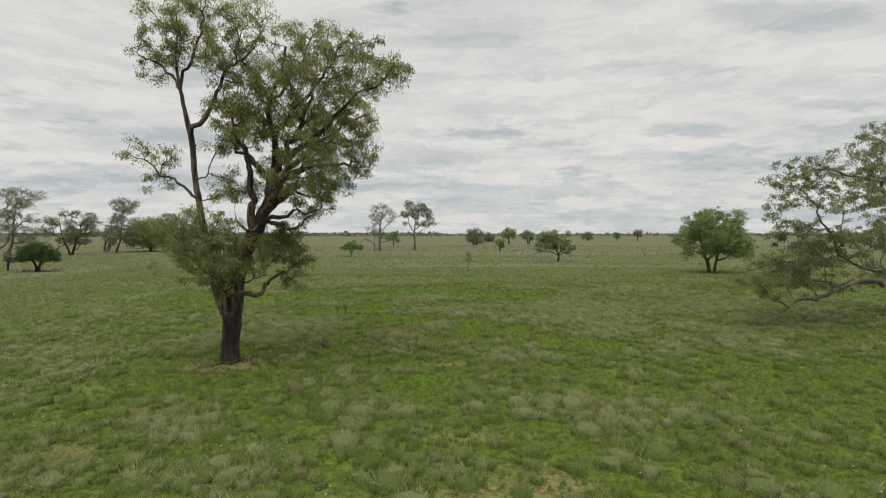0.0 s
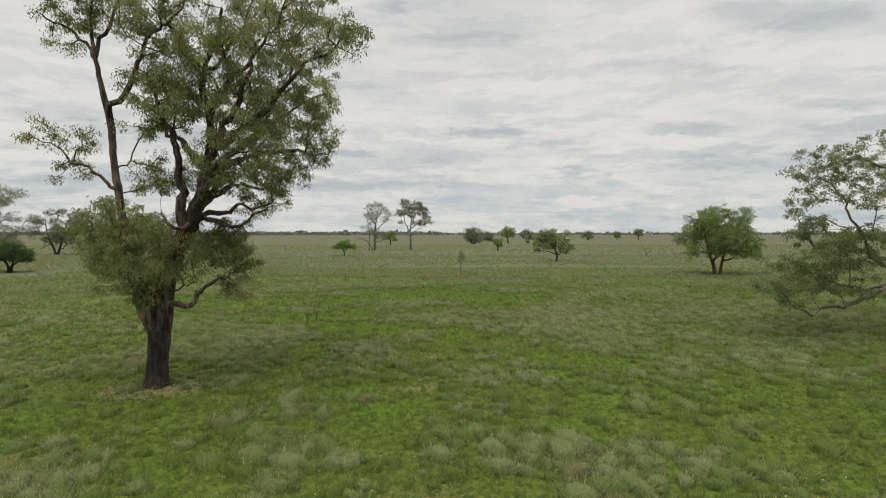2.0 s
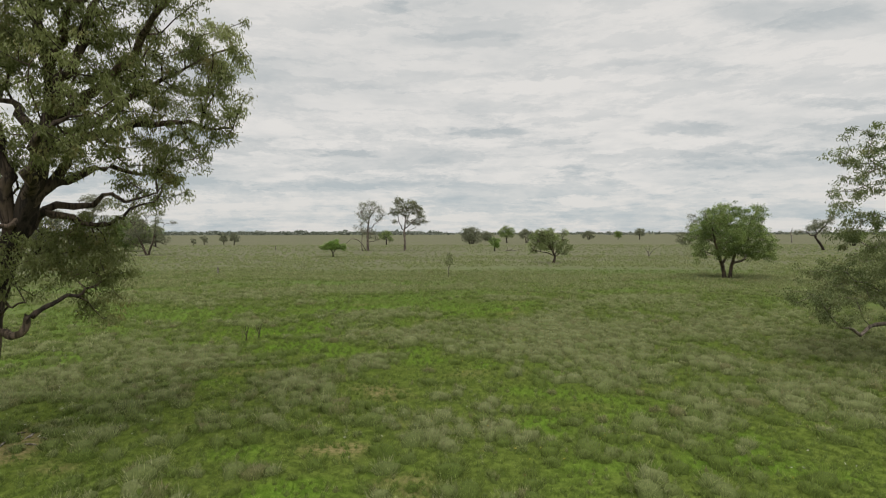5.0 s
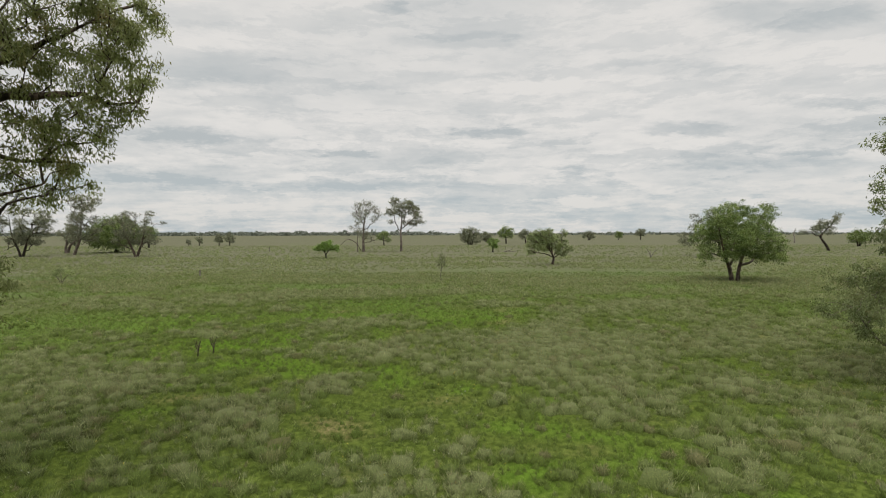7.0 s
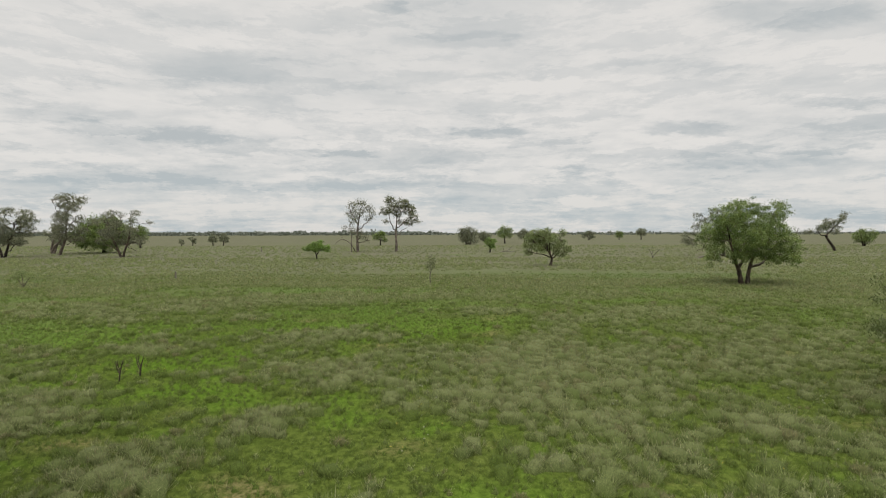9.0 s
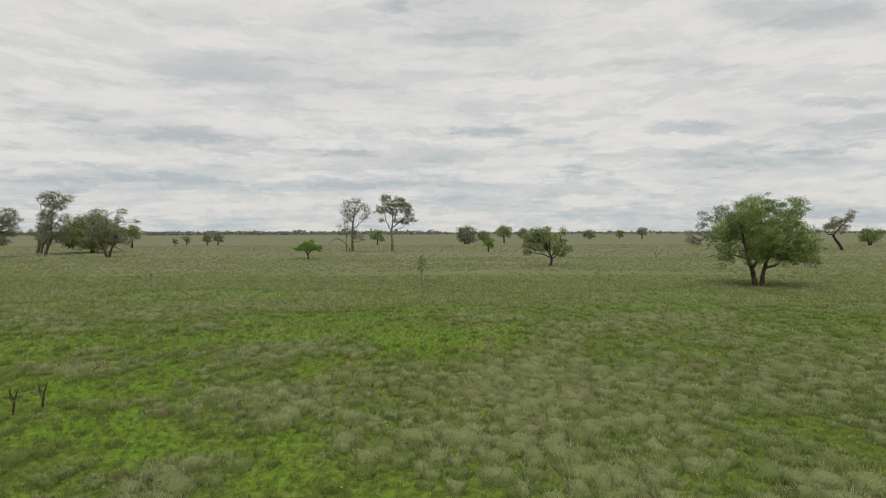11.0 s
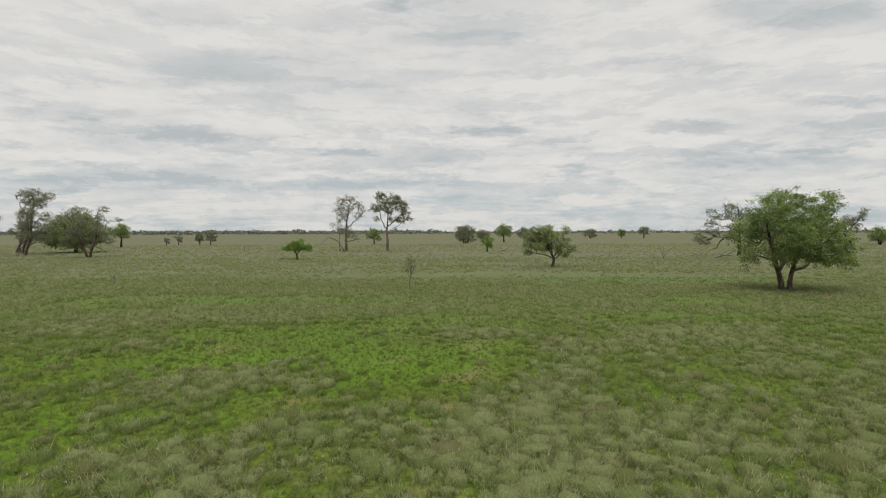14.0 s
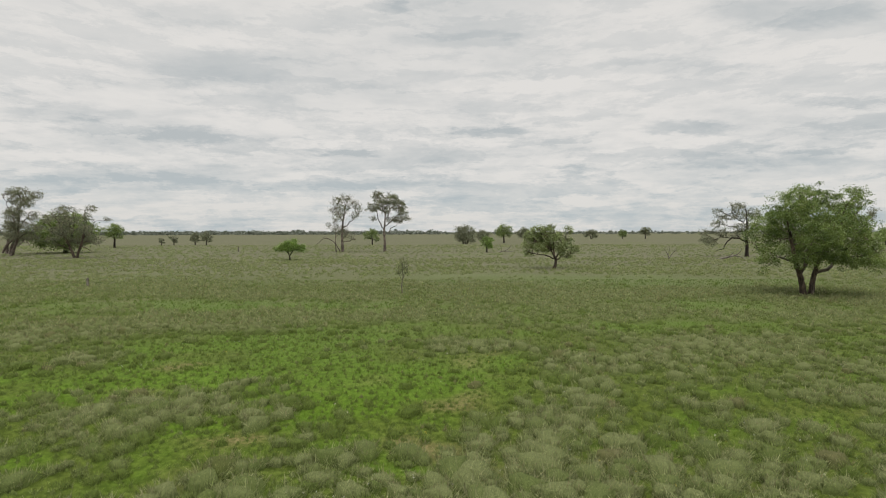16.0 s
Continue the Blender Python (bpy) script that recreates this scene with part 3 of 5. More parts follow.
def branch_out(lines, clumps, gap, rng, bend=0.14, pull=0.22):
    """Grows twigs from the stems to points spread through the leaf clumps. Gives twig segments and the leaf points with their clump."""
    place = np.vstack([l[:, :3] for l in lines])
    run = np.concatenate([np.linalg.norm(l[:, :3], axis=1) for l in lines])
    stem = np.concatenate([l[:, 3] for l in lines])
    ok = stem < max(0.26, 0.9 * stem.max())
    tips, home = [], []
    for k, (x, y, z, rx, rz, *thin) in enumerate(clumps):
        ry = 0.5 * (rx + rz)
        n = max(3, int(2.9 * rx * ry * rz / gap ** 3 * (thin[0] if thin else 1.0)))
        v = rng.normal(0, 1, (n, 3))
        v = v / np.linalg.norm(v, axis=1)[:, None] * (rng.uniform(0.12, 1, n) ** 0.45)[:, None]
        v *= 1 + 0.18 * np.sin(5 * v[:, :1] + 4 * v[:, 2:] + k)
        tips.append(np.array([x, y, z]) + v * (rx, ry, rz))
        home += [k] * n
    tips, home = np.vstack(tips), np.array(home)
    order = np.argsort([np.min(np.linalg.norm(place[ok] - t, axis=1)) for t in tips])
    nodes = np.zeros((len(place) + 8 * len(tips), 3))
    cost = np.full(len(nodes), 1e9)
    parent = np.full(len(nodes), -1)
    nodes[:len(place)] = place
    cost[:len(place)] = np.where(ok, pull * run, 1e9)
    used = len(place)
    ends = []
    for t in order:
        d = np.linalg.norm(nodes[:used] - tips[t], axis=1)
        at = int(np.argmin(d + cost[:used]))
        a, b = nodes[at], tips[t]
        n = int(min(7, max(1, d[at] / (0.7 * gap))))
        off = rng.normal(0, bend * d[at], 3) + (0, 0, 0.08 * d[at])
        for i in range(1, n + 1):
            f = i / n
            nodes[used] = a + (b - a) * f + off * 4 * f * (1 - f) * 0.6 + rng.normal(0, 0.03 * gap, 3) * (i < n)
            parent[used] = at
            cost[used] = cost[at] + pull * np.linalg.norm(nodes[used] - nodes[at])
            at = used
            used += 1
        ends.append(at)
    load = np.zeros(used)
    load[ends] += 1
    for i in range(used - 1, len(place) - 1, -1):
        load[parent[i]] += load[i]
    own = np.arange(len(place), used)
    return nodes, parent, load, own, tips, home


def twig_mesh(nodes, parent, load, own, thick):
    """Three-sided twigs, thinner towards the leaves."""
    a, b = nodes[parent[own]], nodes[own]
    rb = thick * load[own] ** 0.45
    ra = np.minimum(thick * np.maximum(load[parent[own]], 1) ** 0.45, 1.35 * rb)
    way = b - a
    way /= np.linalg.norm(way, axis=1)[:, None] + 1e-9
    side = np.cross(way, (0.31, 0.87, 0.39))
    side /= np.linalg.norm(side, axis=1)[:, None] + 1e-9
    over = np.cross(way, side)
    rings = []
    for c, r in ((a, ra), (b, rb)):
        for k in range(3):
            t = k * 2 * np.pi / 3
            rings.append(c + r[:, None] * (np.cos(t) * side + np.sin(t) * over))
    verts = np.stack(rings, 1).reshape(-1, 3)
    i = 6 * np.arange(len(own))[:, None]
    faces = np.concatenate([i + np.array([[k, (k + 1) % 3, 3 + (k + 1) % 3, 3 + k]]) for k in range(3)])
    return verts, faces


def leaf_mesh(points, count, size, wide, spread, hang, rng):
    """Pointed leaves about the given points; hang: 1 for leaves that droop, 0 for any way."""
    k = np.repeat(np.arange(len(points)), count)
    n = len(k)
    roomy = rng.uniform(0.6, 1.4, len(points))[k][:, None]
    at = points[k] + np.clip(rng.normal(0, 1, (n, 3)), -1.5, 1.5) * roomy * spread * np.array([1, 1, 0.7])
    way = rng.normal(0, 1, (n, 3)) * (1.0, 1.0, 0.8) + (0, 0, -2.0 * hang)
    way /= np.linalg.norm(way, axis=1)[:, None]
    side = np.cross(way, rng.normal(0, 1, (n, 3)))
    side /= np.linalg.norm(side, axis=1)[:, None] + 1e-9
    fold = np.cross(way, side)
    long = size * rng.uniform(0.6, 1.25, n)[:, None]
    half = wide * rng.uniform(0.7, 1.3, n)[:, None] * 0.5
    a = at
    b = at + 0.42 * long * way + half * side + 0.12 * half * fold
    c = at + long * way + 0.12 * long * fold
    d = at + 0.42 * long * way - half * side + 0.12 * half * fold
    return np.stack([a, b, c, d], 1).reshape(-1, 3), np.arange(4 * n).reshape(-1, 4)


def part(name, verts, faces, mat, parent, label="", smooth=False, kind=""):
    me = mesh_from(name, verts, faces, mat)
    if smooth:
        me.polygons.foreach_set("use_smooth", np.ones(len(faces), bool))
    ob = new(name, me)
    ob.parent = parent
    return tagged(ob, label, kind=kind)


def bent(a, b, rng):
    """A point about half way between two points of a limb, off to one side."""
    far = math.dist(a[:3], b[:3])
    f = rng.uniform(0.4, 0.6)
    return tuple(p + (q - p) * f + (rng.normal(0, 0.10) * far if k < 3 else 0.0) for k, (p, q) in enumerate(zip(a, b)))


def grow_tree(name, label, at, stems, limbs, clumps, leaf, bark, gap, leaves, seed, limb_bark=None, stem_bark=None, swell=1.0, category="tree", group="", thick=0.007, sides=10, trunk_label=""):
    """A tree at its foot: stems and limbs as round lines, twigs, and a crown of single leaves.
    leaves: how many to a twig end, length, width, spread, hang."""
    rng = np.random.default_rng(seed)
    tree = tagged(new(name), label, category, group)
    tree.location = (at[0], at[1], float(height(np.array([at[0]]), np.array([at[1]]))[0]))
    step = max(0.12, 0.5 * gap)
    crooked = [l[:1] + [q for a, b in zip(l, l[1:]) for m in (bent(a, b, rng),) for q in (bent(a, m, rng), m, bent(m, b, rng), b)] for l in limbs]
    lines = [smooth_line(l, step) for l in stems + crooked]
    for i, l in enumerate(lines):
        l[1:-1, :3] += rng.normal(0, 0.10, (len(l) - 2, 3)) * np.minimum(l[1:-1, 3:], 0.05) * 2.5
        v, f = tube(l, sides if i < len(stems) else max(5, sides - 3), rng)
        part("trunk" if i < len(stems) else "limb", v, f, bark if i < 2 else (stem_bark or bark) if i < len(stems) else (limb_bark or bark), tree, trunk_label if i == 0 else "", True)
    nodes, parent, load, own, tips, home = branch_out(lines, [(x, y, z, rx * swell, rz * swell, *thin) for x, y, z, rx, rz, *thin in clumps], gap, rng)
    part("branchwork", *twig_mesh(nodes, parent, load, own, thick), limb_bark or bark, tree, kind="stuff")
    part("crown", *leaf_mesh(tips, *leaves, rng), leaf, tree, kind="stuff")
    return tree


def sparse(clumps, share=0.55):
    """The same clumps with fewer leaves."""
    return [(*c, share) for c in clumps]


def scaled(rows, across, up):
    """The same stems or clumps, wider or mirrored and taller."""
    if isinstance(rows[0], list):
        return [scaled(r, across, up) for r in rows]
    if len(rows[0]) == 4:
        return [(x * across, y * abs(across), z * up, r) for x, y, z, r in rows]
    return [(x * across, y * abs(across), z * up, rx * abs(across), rz * up) for x, y, z, rx, rz in rows]


def wild_tree(name, label, at, tall, wide, leaf, bark, seed, crown_foot=0.3, stems=1, lean=0.0, fill=1.0, clumps=9, gap=None, leaves=None, hang=0.3, thick=0.02, **more):
    """A tree of the plain of that height and width: leaning, forked stems and a crown of uneven clumps."""
    rng = np.random.default_rng(seed)
    main, side = [], []
    blobs = []
    for k in range(clumps):
        t = (k + 0.5) / clumps
        turn = 2.4 * k + rng.uniform(-0.5, 0.5)
        z = tall * (crown_foot + (1 - crown_foot) * (0.10 + 0.80 * t))
        round_off = math.sqrt(max(0.05, 1 - (2 * abs(t - 0.42)) ** 2 * 0.8))
        r = 0.5 * wide * round_off * rng.uniform(0.35, 0.72)
        size = wide * rng.uniform(0.17, 0.25) * fill ** 0.5
        blobs.append((lean * z + r * math.cos(turn), 0.8 * r * math.sin(turn), z - 0.3 * size, size, size * rng.uniform(0.55, 0.8)))
    foot = 0.030 * tall + 0.05
    for s in range(stems):
        off = (s - (stems - 1) / 2) * 0.07 * wide
        tilt = lean + off / tall * 3.0 + rng.uniform(-0.06, 0.06)
        fork = tall * crown_foot * rng.uniform(0.8, 1.1)
        top = tall * rng.uniform(0.78, 0.92)
        bow = rng.uniform(-0.05, 0.05) * tall
        main.append([(off, 0, -0.08, foot * 1.25), (off + tilt * fork * 0.4 + 0.3 * bow, 0, fork * 0.5, foot), (off + tilt * fork, 0.1 * s, fork, 0.85 * foot),
                     (off + tilt * 0.6 * top + bow, rng.uniform(-0.4, 0.4), 0.6 * top, 0.5 * foot), (lean * top, rng.uniform(-0.4, 0.4), top, 0.12 * foot)])
        for k in range(s, clumps, stems):
            x, y, z, rx, rz = blobs[k]
            if rng.uniform() < 0.75:
                z0 = min(z * 0.72, 0.62 * top)
                x0 = off + tilt * z0 if z0 < fork else off + tilt * fork + (off + tilt * 0.6 * top + bow - off - tilt * fork) * min(1, (z0 - fork) / max(0.1, 0.6 * top - fork))
                side.append([(x0, 0, z0, 0.38 * foot), (0.55 * x0 + 0.45 * x, 0.45 * y, 0.5 * (z0 + z) + rng.uniform(-0.04, 0.08) * tall, 0.26 * foot), (x, y, z, 0.08 * foot)])
    gap = gap or wide * 0.075
    leaves = leaves or (16, 0.05 * wide, 0.016 * wide, 0.55 * gap, hang)
    return grow_tree(name, label, at, main, side, blobs, leaf, bark, gap, leaves, seed, thick=thick, sides=7, **more)


# ---- the tall gum beside the line of flight ----
GUM_TRUNK = [(0.07, 0.00, -0.15, 0.44), (0.09, 0.00, 0.22, 0.34), (0.13, 0.00, 0.85, 0.31), (0.18, 0.00, 1.39, 0.33), (0.20, 0.00, 1.78, 0.34), (0.22, 0.00, 2.15, 0.16)]
GUM_RIGHT = [(0.22, 0.00, 1.13, 0.14), (0.26, 0.00, 1.71, 0.25), (0.35, 0.00, 2.47, 0.28), (0.42, 0.10, 3.33, 0.28), (0.60, 0.20, 4.09, 0.27), (0.99, 0.20, 4.85, 0.26), (1.35, 0.10, 5.55, 0.23), (1.67, 0.00, 6.26, 0.18), (1.85, 0.10, 7.47, 0.13), (1.82, 0.20, 8.77, 0.11), (1.60, 0.20, 9.34, 0.1), (1.77, 0.10, 10.30, 0.08), (2.15, 0.00, 10.92, 0.07), (2.36, 0.00, 12.00, 0.04)]
GUM_LEFT = [(0.18, 0.00, 1.13, 0.12), (0.05, 0.00, 1.78, 0.23), (-0.11, -0.10, 2.38, 0.257), (-0.30, -0.20, 3.14, 0.237), (-0.53, -0.20, 4.21, 0.151), (-0.80, -0.10, 5.18, 0.13), (-1.02, 0.00, 6.15, 0.115), (-1.19, 0.10, 7.25, 0.108), (-1.30, 0.10, 8.45, 0.101), (-1.45, 0.00, 9.40, 0.079), (-1.64, 0.00, 10.38, 0.065), (-1.85, 0.10, 11.39, 0.043), (-1.81, 0.20, 12.73, 0.029)]
GUM_LIMB_a = [(-1.64, 0.00, 10.38, 0.056), (-2.18, 0.00, 11.03, 0.048), (-2.73, -0.10, 11.49, 0.032), (-3.21, -0.10, 11.75, 0.016)]
GUM_LIMB_b = [(-1.64, 0.00, 10.49, 0.062), (-1.31, 0.20, 11.53, 0.049), (-1.03, 0.40, 12.81, 0.037), (-0.85, 0.40, 13.70, 0.026), (-0.70, 0.30, 14.53, 0.016)]
GUM_LIMB_c = [(-1.30, 0.10, 8.51, 0.101), (-0.58, -0.10, 9.49, 0.083), (0.00, -0.30, 10.40, 0.058), (0.68, -0.40, 11.33, 0.044), (1.32, -0.40, 11.82, 0.032)]
GUM_LIMB_d = [(-1.04, 0.00, 6.26, 0.064), (-1.38, -0.10, 6.58, 0.056), (-1.87, -0.10, 7.01, 0.04), (-2.45, -0.10, 7.12, 0.032), (-2.98, -0.30, 7.74, 0.016)]
GUM_LIMB_e = [(-1.10, 0.00, 6.80, 0.032), (-0.85, 0.20, 7.09, 0.024), (-0.68, 0.40, 7.73, 0.024), (-0.43, 0.70, 8.40, 0.016)]
GUM_LIMB_f = [(1.14, 0.10, 4.96, 0.123), (1.49, 0.80, 5.57, 0.091), (2.14, 1.50, 5.92, 0.054), (3.15, 2.20, 6.00, 0.016)]
GUM_LIMB_g = [(1.42, 0.10, 5.55, 0.132), (1.89, 0.60, 6.53, 0.085), (2.40, 1.00, 7.31, 0.047), (3.13, 1.30, 7.97, 0.016)]
GUM_LIMB_h = [(1.67, 0.00, 6.37, 0.168), (1.39, 0.30, 7.25, 0.121), (0.67, 0.70, 7.99, 0.08), (-0.03, 1.00, 8.52, 0.045), (-0.76, 1.20, 8.71, 0.016)]
GUM_LIMB_i = [(1.71, 0.00, 6.48, 0.177), (2.18, 0.60, 7.13, 0.137), (2.63, 1.10, 7.50, 0.102), (3.41, 1.60, 7.70, 0.072), (4.15, 2.00, 7.88, 0.046), (5.18, 2.30, 7.75, 0.016)]
GUM_LIMB_j = [(1.83, 0.10, 7.47, 0.144), (2.57, 0.40, 8.17, 0.112), (3.37, 0.30, 8.70, 0.094), (4.35, -0.20, 9.47, 0.067), (5.41, -0.80, 10.16, 0.044), (6.38, -1.20, 10.65, 0.024)]
GUM_LIMB_k = [(1.99, 0.50, 6.96, 0.122), (2.67, 1.30, 8.08, 0.082), (3.43, 2.00, 9.02, 0.049), (4.53, 2.60, 9.87, 0.016)]
GUM_LIMB_l = [(1.46, 0.10, 5.73, 0.154), (1.72, 0.80, 6.20, 0.112), (2.12, 1.60, 6.56, 0.067), (2.86, 2.40, 6.54, 0.024)]
GUM_LIMB_m = [(1.25, 0.10, 5.29, 0.104), (1.66, 0.70, 5.32, 0.088), (2.02, 1.30, 5.10, 0.064), (2.39, 1.90, 5.32, 0.043), (2.83, 2.50, 5.77, 0.016)]
GUM_LIMB_n = [(1.29, 0.10, 5.38, 0.083), (0.97, -0.20, 5.07, 0.058), (0.66, -0.30, 5.24, 0.035), (0.49, -0.30, 5.62, 0.016)]
GUM_LIMB_o = [(1.82, 0.20, 8.57, 0.112), (2.53, -0.20, 9.25, 0.083), (3.28, -0.60, 9.90, 0.058), (3.93, -0.70, 10.71, 0.044), (4.43, -0.60, 11.68, 0.024)]
GUM_LIMB_p = [(1.77, 0.10, 10.08, 0.064), (2.49, 0.30, 11.01, 0.048), (3.04, 0.30, 12.00, 0.032), (3.26, 0.30, 12.77, 0.016)]
GUM_LIMB_q = [(0.37, 0.00, 2.67, 0.104), (1.03, -0.20, 2.58, 0.088), (1.43, -0.30, 2.66, 0.08), (1.60, -0.30, 3.04, 0.072), (1.77, 0.10, 3.26, 0.056), (2.07, 0.60, 3.38, 0.04), (2.40, 1.00, 3.71, 0.024)]
GUM_LIMB_r = [(0.50, 0.00, 3.12, 0.04), (1.17, -0.30, 3.26, 0.024), (1.64, -0.40, 3.37, 0.016)]
GUM_LIMB_s = [(0.95, 0.10, 4.90, 0.17), (1.08, -0.20, 6.00, 0.135), (1.12, -0.40, 7.20, 0.105), (1.00, -0.50, 8.10, 0.08), (0.60, -0.60, 9.00, 0.05), (0.30, -0.60, 9.80, 0.02)]
GUM_LIMB_t = [(1.70, 0.00, 6.40, 0.14), (2.10, -0.20, 7.35, 0.125), (2.50, -0.40, 8.30, 0.10), (3.10, -0.50, 9.15, 0.08), (3.50, -0.60, 9.90, 0.06), (3.80, -0.60, 10.80, 0.03)]
GUM_LIMB_u = [(1.30, 0.10, 5.50, 0.15), (1.90, -0.60, 6.20, 0.11), (2.50, -1.00, 6.90, 0.08), (3.20, -1.10, 7.30, 0.03)]
GUM_TOP_LEFT = [(-2.51, 0.00, 12.11, 0.97, 1.19), (-1.50, 0.60, 12.89, 1.00, 1.34), (0.19, -0.50, 11.93, 0.95, 1.16), (1.17, -0.30, 12.64, 0.85, 0.96), (-0.48, 0.30, 13.76, 1.21, 0.66), (-1.86, -0.40, 13.24, 0.74, 0.74), (1.25, -0.20, 11.07, 0.69, 0.69), (-0.30, 0.40, 10.93, 0.62, 0.71)]
GUM_LOW_LEFT = [(-3.07, -0.40, 8.08, 0.64, 0.47), (-2.29, 0.00, 7.78, 0.61, 0.65), (-2.95, 0.40, 6.95, 0.55, 0.40), (-2.12, 0.50, 7.18, 0.44, 0.44)]
GUM_TOP_RIGHT = [(2.93, 0.30, 12.22, 1.10, 1.10), (4.25, -0.20, 11.72, 0.96, 1.07), (2.16, -0.70, 10.29, 1.15, 1.04), (3.44, -0.40, 10.27, 1.38, 1.17), (5.15, -0.50, 10.56, 1.05, 0.95), (6.49, -1.30, 10.52, 0.77, 0.81), (6.90, -1.30, 11.13, 0.44, 0.44), (5.72, -0.80, 11.61, 0.73, 0.66), (0.44, 0.20, 9.78, 0.74, 0.61), (0.71, -1.00, 9.07, 0.57, 0.66), (1.15, -0.80, 8.60, 0.71, 0.66), (0.34, -0.60, 9.37, 0.80, 0.84), (0.79, -0.40, 10.59, 0.74, 0.74), (0.22, -0.80, 8.39, 0.58, 0.54)]
GUM_MID_RIGHT = [(-0.10, 0.30, 6.75, 0.70, 0.60), (0.50, 0.20, 6.45, 0.65, 0.55), (1.07, 0.60, 9.21, 1.12, 0.89), (0.77, 0.20, 9.89, 0.70, 0.66), (2.96, -0.60, 8.64, 1.36, 1.05), (3.83, 2.40, 9.34, 1.34, 1.17), (4.90, 2.30, 8.20, 0.85, 0.85), (4.55, 2.80, 10.04, 1.05, 0.99), (3.61, 2.30, 7.50, 1.21, 0.85), (3.41, -1.10, 7.31, 0.92, 0.73), (0.17, 0.60, 6.86, 0.67, 0.67), (2.39, 2.80, 6.20, 1.12, 0.69), (-0.53, 1.20, 8.57, 0.46, 0.55), (-0.25, 1.20, 8.94, 0.64, 0.46), (-0.56, 0.50, 8.23, 0.36, 0.33), (3.15, 1.20, 8.53, 1.10, 0.87), (1.90, 0.80, 7.78, 0.72, 0.63), (3.30, 2.60, 6.50, 0.62, 0.52), (2.71, 0.30, 6.83, 0.84, 0.53), (3.50, 1.20, 6.80, 0.69, 0.55), (2.24, -0.30, 6.46, 0.47, 0.38), (2.05, -1.00, 7.33, 0.62, 0.51), (2.81, -0.80, 6.73, 0.83, 0.62), (1.19, 0.90, 6.89, 0.57, 0.57)]
GUM_SKIRT = [(0.35, -0.70, 3.45, 0.55, 0.50), (0.05, -0.75, 2.95, 0.42, 0.34), (1.30, -0.55, 4.50, 0.55, 0.55), (-0.48, -1.20, 5.17, 0.71, 0.71), (-0.11, -1.00, 4.14, 0.98, 0.86), (-1.53, 0.20, 4.42, 0.77, 0.70), (0.72, -0.50, 3.80, 0.59, 0.42), (-0.30, 0.40, 4.74, 0.62, 0.62), (1.66, 1.20, 4.50, 0.92, 0.87), (2.23, 1.20, 3.24, 0.64, 0.46), (2.55, 1.30, 4.04, 0.55, 0.69), (-1.23, -0.60, 5.28, 0.59, 0.50), (0.62, -1.50, 5.51, 0.48, 0.40), (-1.20, 0.20, 3.43, 0.61, 0.48), (1.29, 0.60, 4.00, 0.62, 0.54), (1.94, 1.40, 4.96, 0.65, 0.56), (-2.29, 0.20, 4.85, 0.57, 0.52)]
SPREAD_TRUNK = [(0.0, 0.0, -0.05, 0.42), (-0.1, 0.0, 0.6, 0.34), (-0.2, 0.0, 1.6, 0.32), (0.1, 0.1, 3.0, 0.26), (0.0, 0.2, 5.0, 0.2), (-0.4, 0.1, 7.0, 0.13), (-0.5, 0.0, 9.0, 0.05)]
SPREAD_LIMB_a = [(-0.20, 0.00, 1.50, 0.187), (-1.35, -1.55, 2.44, 0.162), (-4.16, -2.15, 2.12, 0.136), (-7.05, -2.75, 1.91, 0.102), (-8.42, -2.95, 1.39, 0.085), (-9.92, -2.95, 1.03, 0.0595), (-11.02, -3.15, 1.57, 0.0255)]
SPREAD_LIMB_b = [(-0.10, 0.00, 2.20, 0.136), (-0.96, -1.15, 2.91, 0.116), (-3.98, -1.95, 2.78, 0.0952), (-6.27, -2.75, 3.36, 0.0748), (-7.83, -3.35, 4.64, 0.0612), (-9.17, -3.95, 5.90, 0.0476), (-9.91, -4.25, 6.75, 0.034), (-10.82, -4.45, 7.36, 0.0204)]
SPREAD_LIMB_c = [(0.00, 0.10, 2.60, 0.16), (-2.03, 0.25, 2.14, 0.1), (-4.37, 1.05, 1.72, 0.08), (-5.94, 1.75, 1.82, 0.06), (-7.73, 2.25, 1.77, 0.03)]
SPREAD_LIMB_d = [(0.00, 0.10, 4.00, 0.16), (-1.23, -0.75, 6.73, 0.11), (-4.49, -2.25, 7.56, 0.08), (-7.24, -3.35, 8.05, 0.05), (-9.61, -4.15, 8.25, 0.03)]
SPREAD_LIMB_e = [(0.00, 0.20, 5.00, 0.15), (-0.09, -0.25, 9.40, 0.1), (-2.08, -0.25, 10.07, 0.06), (-3.50, -0.75, 10.47, 0.03)]
SPREAD_LOW = [(-11.04, -4.55, 7.49, 1.07, 0.99), (-11.12, -4.05, 6.24, 0.87, 0.72), (-9.61, -4.15, 8.25, 1.01, 0.86), (-9.21, -4.75, 6.91, 0.98, 0.84), (-6.81, -3.55, 8.62, 1.18, 1.03), (-5.24, -2.75, 10.09, 0.91, 0.91), (-7.02, -4.15, 6.81, 1.15, 1.01), (-10.06, -3.15, 4.94, 1.19, 0.75), (-8.87, -3.55, 4.79, 1.18, 0.74), (-11.80, -3.10, 2.35, 0.95, 0.58), (-10.81, -3.15, 2.00, 1.02, 0.60), (-9.22, -1.95, 3.22, 1.19, 0.78), (-8.27, -2.75, 3.27, 1.21, 0.76), (-7.40, -3.55, 4.21, 1.18, 0.82), (-5.24, -2.75, 4.79, 1.21, 0.91)]
